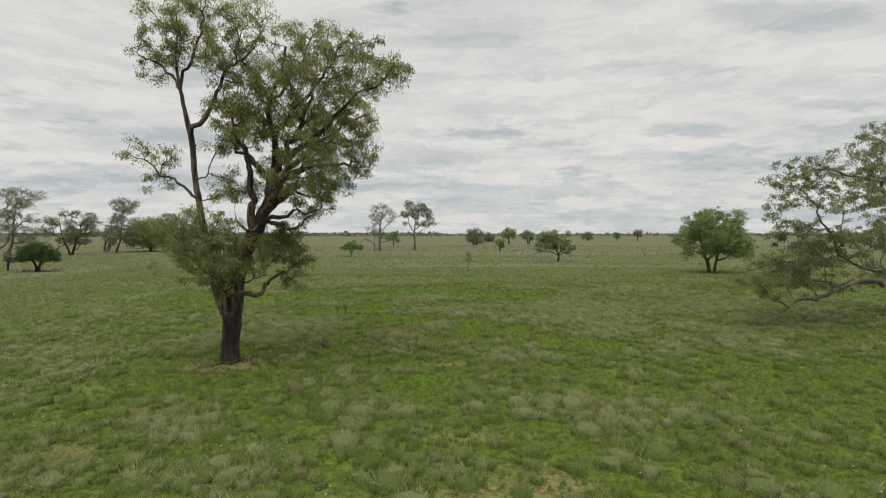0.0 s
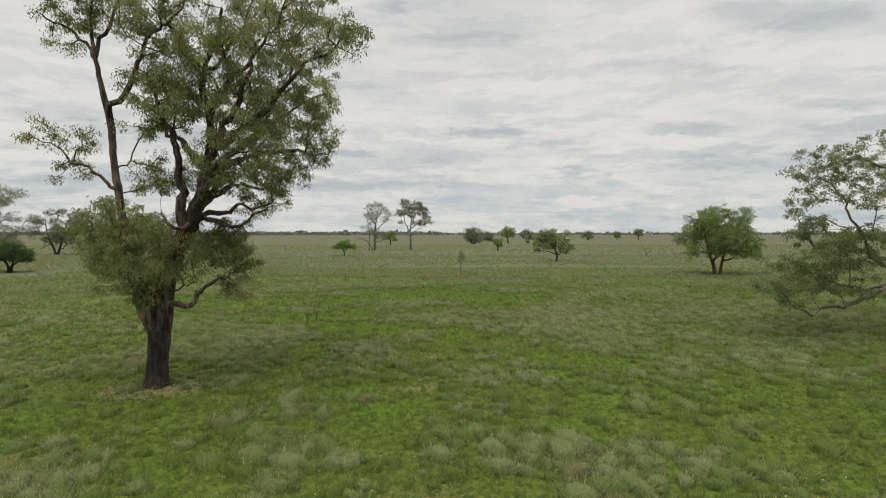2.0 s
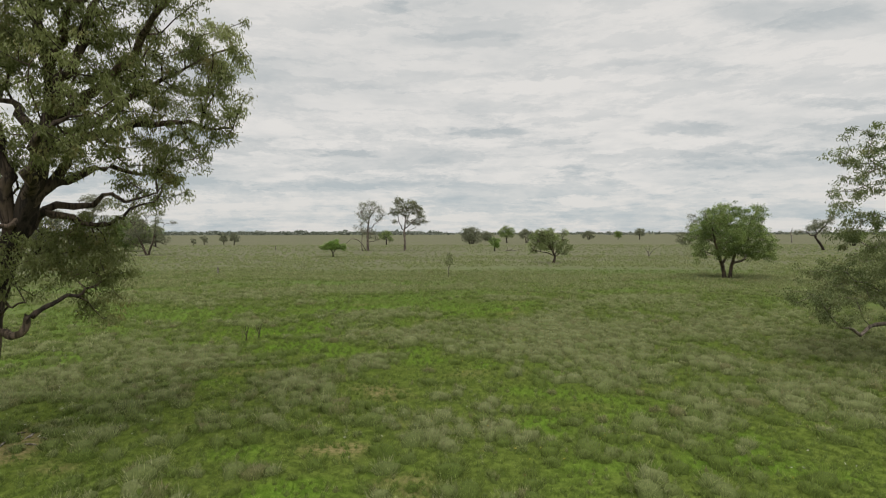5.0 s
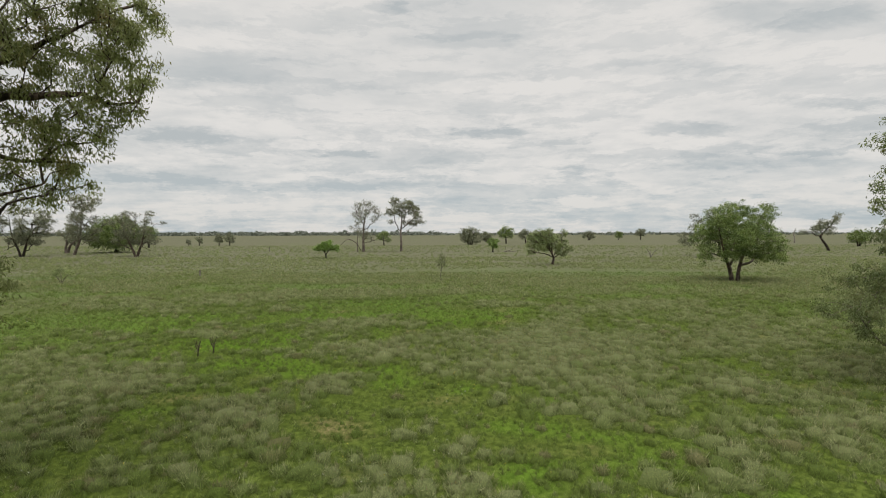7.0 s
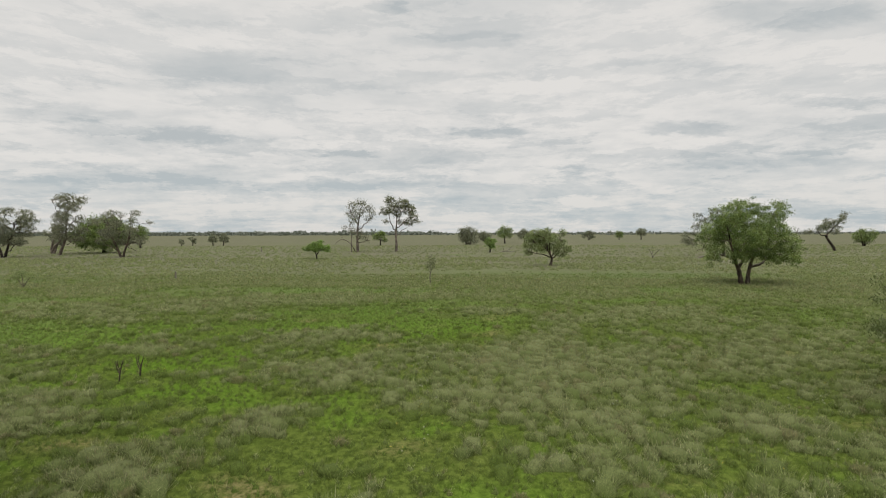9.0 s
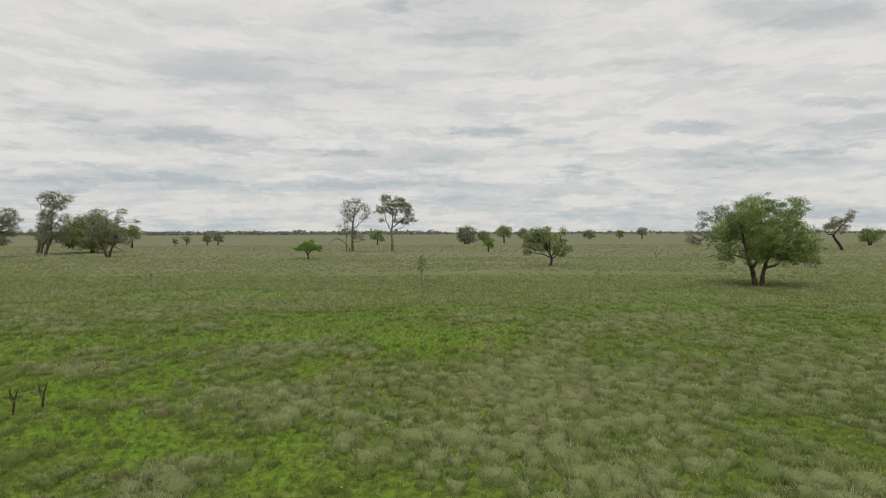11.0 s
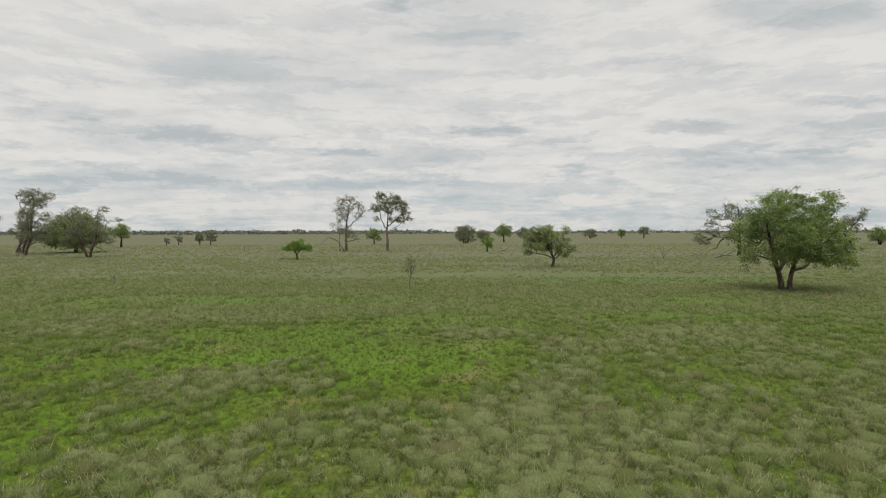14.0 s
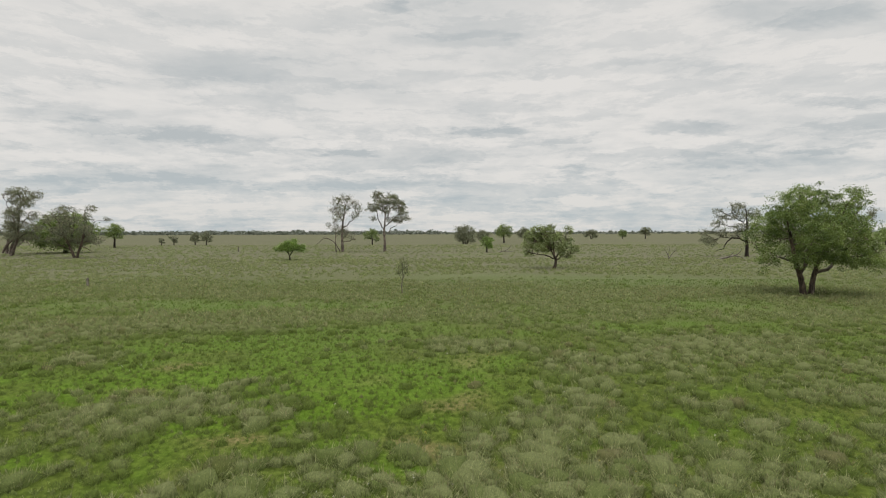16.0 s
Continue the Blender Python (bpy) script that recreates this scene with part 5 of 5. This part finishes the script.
# ---- trees farther out over the plain ----
PLAIN = "trees scattered over the plain"
grow_tree("leaning_gum", "gum with leaning pale stems and grey-green crown", (-84.2, 130.5), LEAN_STEMS, LEAN_LIMBS, LEAN_CROWN, M_FARGUM, M_LIMB, 0.46, (12, 0.24, 0.08, 0.22, 0.3), 21, swell=1.32, group=PLAIN, thick=0.016, sides=8)
grow_tree("many_stemmed_tree", "tree with several dark stems and an olive crown", (-63.0, 120.0), MANY_STEMS, MANY_LIMBS, MANY_CROWN, M_FARGUM, M_STEM, 0.46, (13, 0.24, 0.08, 0.22, 0.3), 22, swell=1.25, group=PLAIN, thick=0.016, sides=8)
wild_tree("shade_tree", "dark-trunked tree with a low wide crown", (-83.0, 144.0), 9.8, 13.0, M_GREEN, M_BARK, 23, 0.25, 1, 0.0, fill=1.5, clumps=15, group=PLAIN)
grow_tree("low_tree", "low wide tree with dusty green leaves", (-88.0, 120.0), scaled(MANY_STEMS, -1.1, 1.05), scaled(MANY_LIMBS, -1.1, 1.05), scaled(MANY_CROWN, -1.1, 1.05), M_FARGUM, M_BARK, 0.46, (14, 0.25, 0.085, 0.23, 0.3), 24, swell=1.30, group=PLAIN, thick=0.016, sides=8)
grow_tree("sparse_gum", "tall sparse gum with leaning pale limbs", (-80.6, 93.0), scaled(LEAN_STEMS, 1.15, 0.95), scaled(LEAN_LIMBS, 1.15, 0.95), scaled(LEAN_CROWN, 1.15, 0.95), M_FARGUM, M_LIMB, 0.5, (13, 0.23, 0.07, 0.24, 0.3), 25, swell=1.25, group=PLAIN, thick=0.014, sides=8)
wild_tree("twin_gum", "gum with two leaning stems and thin crown", (-93.0, 140.0), 7.8, 8.0, M_FARGUM, M_LIMB, 53, 0.35, 2, 0.22, fill=0.9, clumps=8, group=PLAIN)
wild_tree("flat_topped_tree", "small flat-topped tree with a straight trunk", (-98.6, 186.0), 7.8, 8.2, M_GREEN, M_BARK, 26, 0.45, 1, 0.02, clumps=7, group=PLAIN)
grow_tree("tall_gum", "tall slender gum with a grey bare trunk", (-7.5, 146.6), TALL_STEMS, TALL_LIMBS, TALL_CROWN, M_FARGUM, M_LIMB, 0.45, (17, 0.26, 0.095, 0.25, 0.3), 27, swell=1.25, group=PLAIN, thick=0.016, sides=8)
grow_tree("thin_crowned_gum", "half-dead gum with a thin grey crown", (-17.6, 146.0), THIN_STEMS, THIN_LIMBS, THIN_CROWN, M_FARGUM, M_LIMB, 0.46, (7, 0.27, 0.09, 0.28, 0.3), 28, swell=1.35, group=PLAIN, thick=0.016, sides=8)
grow_tree("umbrella_tree", "small bright green tree with a flat crown", (-19.5, 110.1), UMBRELLA_STEMS, UMBRELLA_LIMBS, UMBRELLA_CROWN, M_BRIGHT, M_BARK, 0.3, (16, 0.24, 0.08, 0.16, 0.0), 29, swell=1.2, group=PLAIN, thick=0.016, sides=8)
grow_tree("windswept_tree", "wide olive-green tree on a crooked leaning trunk", (20.9, 89.3), scaled(WIND_STEMS, 0.95, 1.1), scaled(WIND_LIMBS, 0.95, 1.1), scaled(WIND_CROWN, 0.95, 1.1), M_OLIVE, M_STEM, 0.31, (26, 0.19, 0.06, 0.17, 0.1), 30, swell=1.3, group=PLAIN, thick=0.016, sides=8)
wild_tree("young_tree", "small bright green round tree", (16.7, 141.0), 3.9, 4.2, M_BRIGHT, M_BARK, 31, 0.35, 1, 0.0, clumps=7, group=PLAIN)
grow_tree("crooked_gum", "crooked leaning gum with tufted sparse crown", (108.0, 146.0), TUFT_STEMS, TUFT_LIMBS, TUFT_CROWN, M_FARGUM, M_BARK, 0.42, (13, 0.28, 0.10, 0.28, 0.3), 32, swell=1.3, group=PLAIN, thick=0.016, sides=8)
grow_tree("arching_gum", "sparse gum with a low arching limb", (63.0, 118.0), ARCH_STEMS, ARCH_LIMBS, ARCH_CROWN, M_FARGUM, M_BARK, 0.46, (12, 0.26, 0.085, 0.25, 0.3), 33, swell=1.25, group=PLAIN, thick=0.016, sides=8)
grow_tree("dark_bush_tree", "dense dark green dome-shaped bush tree on two short stems", (-53.7, 66.9), BUSH_STEMS, BUSH_LIMBS, BUSH_CROWN, M_DARKGREEN, M_BARK, 0.30, (26, 0.17, 0.06, 0.15, 0.0), 34, swell=1.1, group=PLAIN, thick=0.012, sides=8)
wild_tree("young_tree", "small pale sapling with thin stem", (-58.5, 68.0), 2.8, 2.4, M_FARGUM, M_BARK, 35, 0.5, 1, 0.0, clumps=5, group=PLAIN)
wild_tree("round_crowned_tree", "round olive-brown tree on several stems", (15.6, 225.0), 7.8, 10.5, M_FARGUM, M_BARK, 36, 0.25, 3, 0.0, clumps=11, group=PLAIN)
wild_tree("round_crowned_tree", "rounded tree with tall bare trunk", (33.5, 245.0), 8.2, 9.5, M_GREEN, M_BARK, 37, 0.42, 1, -0.04, clumps=8, group=PLAIN)
wild_tree("round_crowned_tree", "low and wide rounded olive tree", (28.0, 290.0), 6.0, 10.0, M_FARGUM, M_BARK, 38, 0.25, 2, 0.0, clumps=8, group=PLAIN)
wild_tree("round_crowned_tree", "rounded olive tree on short stem", (43.0, 245.0), 7.0, 8.5, M_FARGUM, M_BARK, 39, 0.3, 2, 0.0, clumps=8, group=PLAIN)
wild_tree("round_crowned_tree", "pale rounded tree with forked trunk", (102.0, 347.0), 6.8, 10.0, M_FARGUM, M_BARK, 40, 0.3, 2, 0.0, clumps=8, group=PLAIN)
wild_tree("round_crowned_tree", "small green rounded tree", (122.0, 347.0), 6.5, 7.0, M_GREEN, M_BARK, 41, 0.25, 1, 0.0, clumps=7, group=PLAIN)
wild_tree("round_crowned_tree", "rounded grey-green tree with tall stem", (136.5, 347.0), 8.0, 8.5, M_FARGUM, M_BARK, 42, 0.45, 1, 0.0, clumps=7, group=PLAIN)
wild_tree("round_crowned_tree", "rounded green tree with short trunk", (151.0, 188.0), 6.4, 8.0, M_GREEN, M_BARK, 43, 0.25, 2, 0.0, clumps=8, group=PLAIN)
wild_tree("young_tree", "small olive tree with round crown", (-95.0, 215.0), 4.2, 4.2, M_FARGUM, M_BARK, 44, 0.3, 1, 0.0, clumps=6, group=PLAIN)
wild_tree("young_tree", "small olive tree with round crown", (-98.0, 212.0), 3.0, 2.8, M_FARGUM, M_BARK, 45, 0.3, 1, 0.0, clumps=5, group=PLAIN)
wild_tree("young_tree", "rounded olive tree on short stem", (-87.0, 215.0), 5.2, 5.4, M_FARGUM, M_BARK, 46, 0.3, 1, 0.0, clumps=7, group=PLAIN)
wild_tree("young_tree", "rounded olive tree on short stem", (-82.3, 214.0), 5.2, 5.2, M_FARGUM, M_BARK, 47, 0.3, 1, 0.0, clumps=7, group=PLAIN)
wild_tree("young_tree", "rounded yellow-green tree with bare stem", (-20.0, 215.0), 6.2, 7.0, M_GREEN, M_BARK, 48, 0.35, 1, 0.0, clumps=7, group=PLAIN)


wild_tree("dead_snag", "tall thin dead tree with bare limbs", (169.0, 246.0), 7.5, 4.0, M_FARGUM, M_GREYWOOD, 49, 0.5, 1, 0.0, fill=0.3, clumps=4, leaves=(1, 0.3, 0.1, 0.4, 0.3), group=PLAIN)


def build_far_woods():
    """The low belt of scrub and trees that closes the plain: hundreds of small crowns too far off to tell apart."""
    rng = np.random.default_rng(60)
    verts, faces, base = [], [], 0
    for k in range(3600):
        turn = rng.uniform(-1.0, 1.0)
        left = turn < 0.0
        if rng.uniform() > (1.0 if left else 0.45):
            continue
        far = rng.uniform(1000, 1600) if left else rng.uniform(900, 2000)
        tall = rng.uniform(4.0, 7.5) * (1.0 if left else 0.72) * (1.5 if rng.uniform() < 0.05 else 1.0)
        wide = tall * rng.uniform(1.0, 2.4)
        x, y = far * turn, far
        pts = rng.normal(0, 1, (12, 3))
        pts /= np.linalg.norm(pts, axis=1)[:, None]
        pts = pts * rng.uniform(0.4, 1, (12, 1)) * (0.5 * wide, 0.5 * wide, 0.36 * tall) + (x, y, 0.5 * tall)
        v, f = leaf_mesh(pts, 1, 0.75 * tall, 0.6 * tall, 0.10 * tall, 0.0, rng)
        v[:, 2] = np.maximum(v[:, 2], 0.0)
        verts.append(v)
        faces.append(f + base)
        base += len(v)
    me = mesh_from("far_woods", np.concatenate(verts), np.concatenate(faces), M_HAZED_WOODS)
    tagged(new("far_woods", me), "low belt of scrub along the horizon, greyed by painted haze", "woods", kind="stuff")


build_far_woods()

# ---- small things in the pasture ----


def build_post(at, tall, wide, seed, label):
    """A weathered split post, square-ish, with a worn slanting top."""
    rng = np.random.default_rng(seed)
    line = smooth_line([(0, 0, -0.1, wide * 0.62), (0.01, 0, 0.4 * tall, wide * 0.56), (0.03, 0.01, 0.9 * tall, wide * 0.5), (0.035, 0.01, tall, wide * 0.22)], 0.08)
    v, f = tube(line, 7, rng, 0.12)
    post = tagged(new("fence_post"), label, "post", "old posts in the pasture")
    post.location = (*at, float(height(np.array([at[0]]), np.array([at[1]]))[0]))
    part("shaft", v, f, M_GREYWOOD, post, smooth=True)


build_post((-24.5, 68.4), 0.85, 0.17, 71, "short weathered grey wooden post in the grass")
build_post((-44.0, 149.0), 1.35, 0.22, 72, "weathered grey wooden post far out on the plain")


def build_bare_shrub(name, label, at, lines, seed, twigs=(), leaf=None, leaves=None, gap=0.25, bark=None, category="shrub", thick=0.004):
    """A thin, mostly bare plant: crooked stems and some fine twigs, with few leaves or none."""
    rng = np.random.default_rng(seed)
    shrub = tagged(new(name), label, category)
    shrub.location = (*at, float(height(np.array([at[0]]), np.array([at[1]]))[0]))
    own = [smooth_line(l, 0.08) for l in lines]
    for l in own:
        v, f = tube(l, 5, rng, 0.1)
        part("stem", v, f, bark or M_LIMB, shrub, smooth=True)
    if twigs:
        nodes, parent, load, ids, tips, _ = branch_out(own, list(twigs), gap, rng)
        part("branchwork", *twig_mesh(nodes, parent, load, ids, thick), bark or M_LIMB, shrub, kind="stuff")
        if leaf:
            part("crown", *leaf_mesh(tips, *leaves, rng), leaf, shrub, kind="stuff")


build_bare_shrub("bare_sapling", "thin bare sapling with fine grey twigs", (3.4, 62.6),
                 [[(0, 0, -0.05, 0.045), (-0.05, 0, 0.7, 0.04), (0.05, 0.05, 1.4, 0.03), (0.0, 0, 2.1, 0.02), (0.1, 0, 2.7, 0.008)],
                  [(0.02, 0.02, 1.2, 0.02), (0.3, 0.1, 1.8, 0.014), (0.35, 0.1, 2.4, 0.006)], [(0, 0, 1.0, 0.018), (-0.25, -0.1, 1.6, 0.012), (-0.3, -0.1, 2.1, 0.006)]],
                 81, [(0.05, 0, 2.3, 0.45, 0.55), (0.2, 0.1, 1.8, 0.35, 0.4), (-0.25, 0, 1.8, 0.3, 0.4), (0.0, 0, 2.75, 0.25, 0.3)], M_GREYGUM, (5, 0.10, 0.025, 0.10, 0.2), 0.14, M_GREYWOOD, "sapling", 0.004)
for at, tall, seed in (((-6.45, 30.6), 0.72, 82), ((-6.05, 31.1), 0.74, 83)):
    build_bare_shrub("dead_weed", "dead brown weed stalk standing in the grass", at,
                     [[(0, 0, -0.03, 0.030), (0.05, 0, 0.5 * tall, 0.024), (0.16, 0, tall, 0.012)], [(0.02, 0, 0.35 * tall, 0.020), (-0.10, 0.05, 0.65 * tall, 0.016), (-0.13, 0.05, 0.95 * tall, 0.010)],
                      [(0.05, 0, 0.55 * tall, 0.018), (0.0, -0.06, 0.8 * tall, 0.014), (0.03, -0.09, tall, 0.008)]], seed, bark=M_STEM, category="weed")
build_bare_shrub("pale_shrub", "low pale green open shrub", (-34.5, 60.5),
                 [[(0, 0, -0.05, 0.05), (-0.3, 0, 0.5, 0.035), (-0.8, 0.1, 1.0, 0.01)], [(0, 0, 0, 0.05), (0.3, 0.1, 0.6, 0.03), (0.8, 0, 1.1, 0.01)], [(0, 0, 0, 0.04), (0.05, -0.1, 0.7, 0.03), (0.0, -0.2, 1.3, 0.01)]],
                 84, [(-0.8, 0, 1.0, 0.5, 0.3), (0.8, 0, 1.1, 0.5, 0.3), (0, 0, 1.3, 0.6, 0.3)], M_OLIVE, (22, 0.12, 0.035, 0.15, 0.0), 0.20)
build_bare_shrub("pale_shrub", "low thin grey-green shrub", (-43.0, 63.0),
                 [[(0, 0, -0.05, 0.03), (0.05, 0, 0.4, 0.02), (0.1, 0, 0.9, 0.008)], [(0, 0, 0.1, 0.02), (-0.15, 0, 0.6, 0.01)]], 85, [(0.0, 0, 0.7, 0.25, 0.3)], M_GREEN, (6, 0.10, 0.03, 0.09, 0.0), 0.16)
build_bare_shrub("dead_shrub", "small dead shrub of bare grey branches", (45.0, 110.0),
                 [[(0, 0, -0.1, 0.08), (-0.3, 0, 0.9, 0.06), (-0.9, 0.2, 1.9, 0.02)], [(0, 0, 0.2, 0.07), (0.5, 0, 1.0, 0.05), (1.2, -0.2, 1.7, 0.02)], [(-0.2, 0, 0.7, 0.05), (0.1, 0.2, 1.6, 0.03), (0.0, 0.3, 2.3, 0.01)]],
                 86, [(-0.7, 0, 1.8, 0.6, 0.5), (0.9, 0, 1.6, 0.6, 0.4)], gap=0.35, bark=M_GREYWOOD, thick=0.01)
build_bare_shrub("fallen_branch", "bleached fallen branch lying in the grass", (55.5, 110.0),
                 [[(-2.4, 0, 0.02, 0.14), (-1.6, 0, 0.12, 0.16), (-0.4, 0.1, 0.4, 0.14), (0.8, 0.1, 0.7, 0.10), (1.7, 0.2, 1.3, 0.05), (1.9, 0.2, 1.9, 0.02)], [(0.6, 0.1, 0.6, 0.08), (1.4, 0, 0.45, 0.05), (2.2, 0, 0.1, 0.03)],
                  [(-0.4, 0.1, 0.4, 0.07), (0.0, -0.2, 0.9, 0.04), (0.3, -0.3, 1.2, 0.02)]], 87, bark=M_GREYWOOD, category="branch")
build_bare_shrub("fallen_branch", "dead grey branches lying beside a small tree", (20.6, 139.0),
                 [[(-1.5, 0, 0.03, 0.10), (-0.5, 0, 0.3, 0.09), (0.6, 0, 0.7, 0.06), (1.6, 0, 1.8, 0.02)], [(-0.6, 0, 0.25, 0.06), (-0.8, 0.1, 1.1, 0.04), (-1.1, 0.1, 1.9, 0.02)], [(-0.3, 0, 0.35, 0.06), (0.8, 0.2, 0.2, 0.05), (2.6, 0.2, 0.4, 0.02)]],
                 88, bark=M_GREYWOOD, category="branch")


def build_litter():
    """Shed bark and sticks lying round the foot of the tall gum."""
    rng = np.random.default_rng(90)
    for k in range(14):
        turn, far = rng.uniform(0, 2 * np.pi), rng.uniform(0.5, 1.7)
        x, y = TREE_X + 0.2 + far * math.cos(turn), TREE_Y - 0.2 + 0.8 * far * math.sin(turn)
        long, way = rng.uniform(0.18, 0.55), rng.uniform(0, np.pi)
        dx, dy = 0.5 * long * math.cos(way), 0.5 * long * math.sin(way)
        line = smooth_line([(-dx, -dy, 0.02, 0.012), (0, 0.02, 0.03, 0.018), (dx, dy, 0.02, 0.008)], 0.08)
        v, f = tube(line, 5, rng, 0.15)
        me = mesh_from("bark_strip", v, f, M_GREYWOOD)
        ob = tagged(new("bark_strip", me), "shed strip of pale bark on bare soil", "bark", "bark litter under the gum")
        ob.location = (x, y, float(height(np.array([x]), np.array([y]))[0]))


build_litter()


def build_flowers():
    """Tiny white and yellow flower heads low in the grass."""
    rng = np.random.default_rng(91)
    for name, label, mat, seed, n in (("white_flowers", "tiny white flower heads dotted through the grass", M_WHITE, 51, 900), ("yellow_flowers", "tiny yellow flower heads dotted through the grass", M_YELLOW, 52, 500)):
        x, y = rng.uniform(-22, 30, 14000), rng.uniform(8, 46, 14000)
        keep = patchy(x, y, 2.0, seed, 2) > 0.66
        x, y = x[keep][:n], y[keep][:n]
        pts = np.stack([x, y, height(x, y) + rng.uniform(0.08, 0.20, len(x))], 1)
        v, f = leaf_mesh(pts, 3, 0.024, 0.022, 0.004, 0.0, rng)
        tagged(new(name, mesh_from(name, v, f, mat)), label, "flowers", kind="stuff")


def petal_material(name, tone):
    m, n = material(name)
    chance = n.make("ShaderNodeNewGeometry").outputs["Random Per Island"]
    mixed = n.mix(chance, (*tone, 1), (*[0.75 * c for c in tone], 1))
    finish(n, n.make("ShaderNodeBsdfPrincipled", {"Base Color": mixed, "Roughness": 0.7}))
    return m


M_WHITE = petal_material("white_petals", (0.62, 0.62, 0.55))
M_YELLOW = petal_material("yellow_petals", (0.55, 0.46, 0.08))
build_flowers()
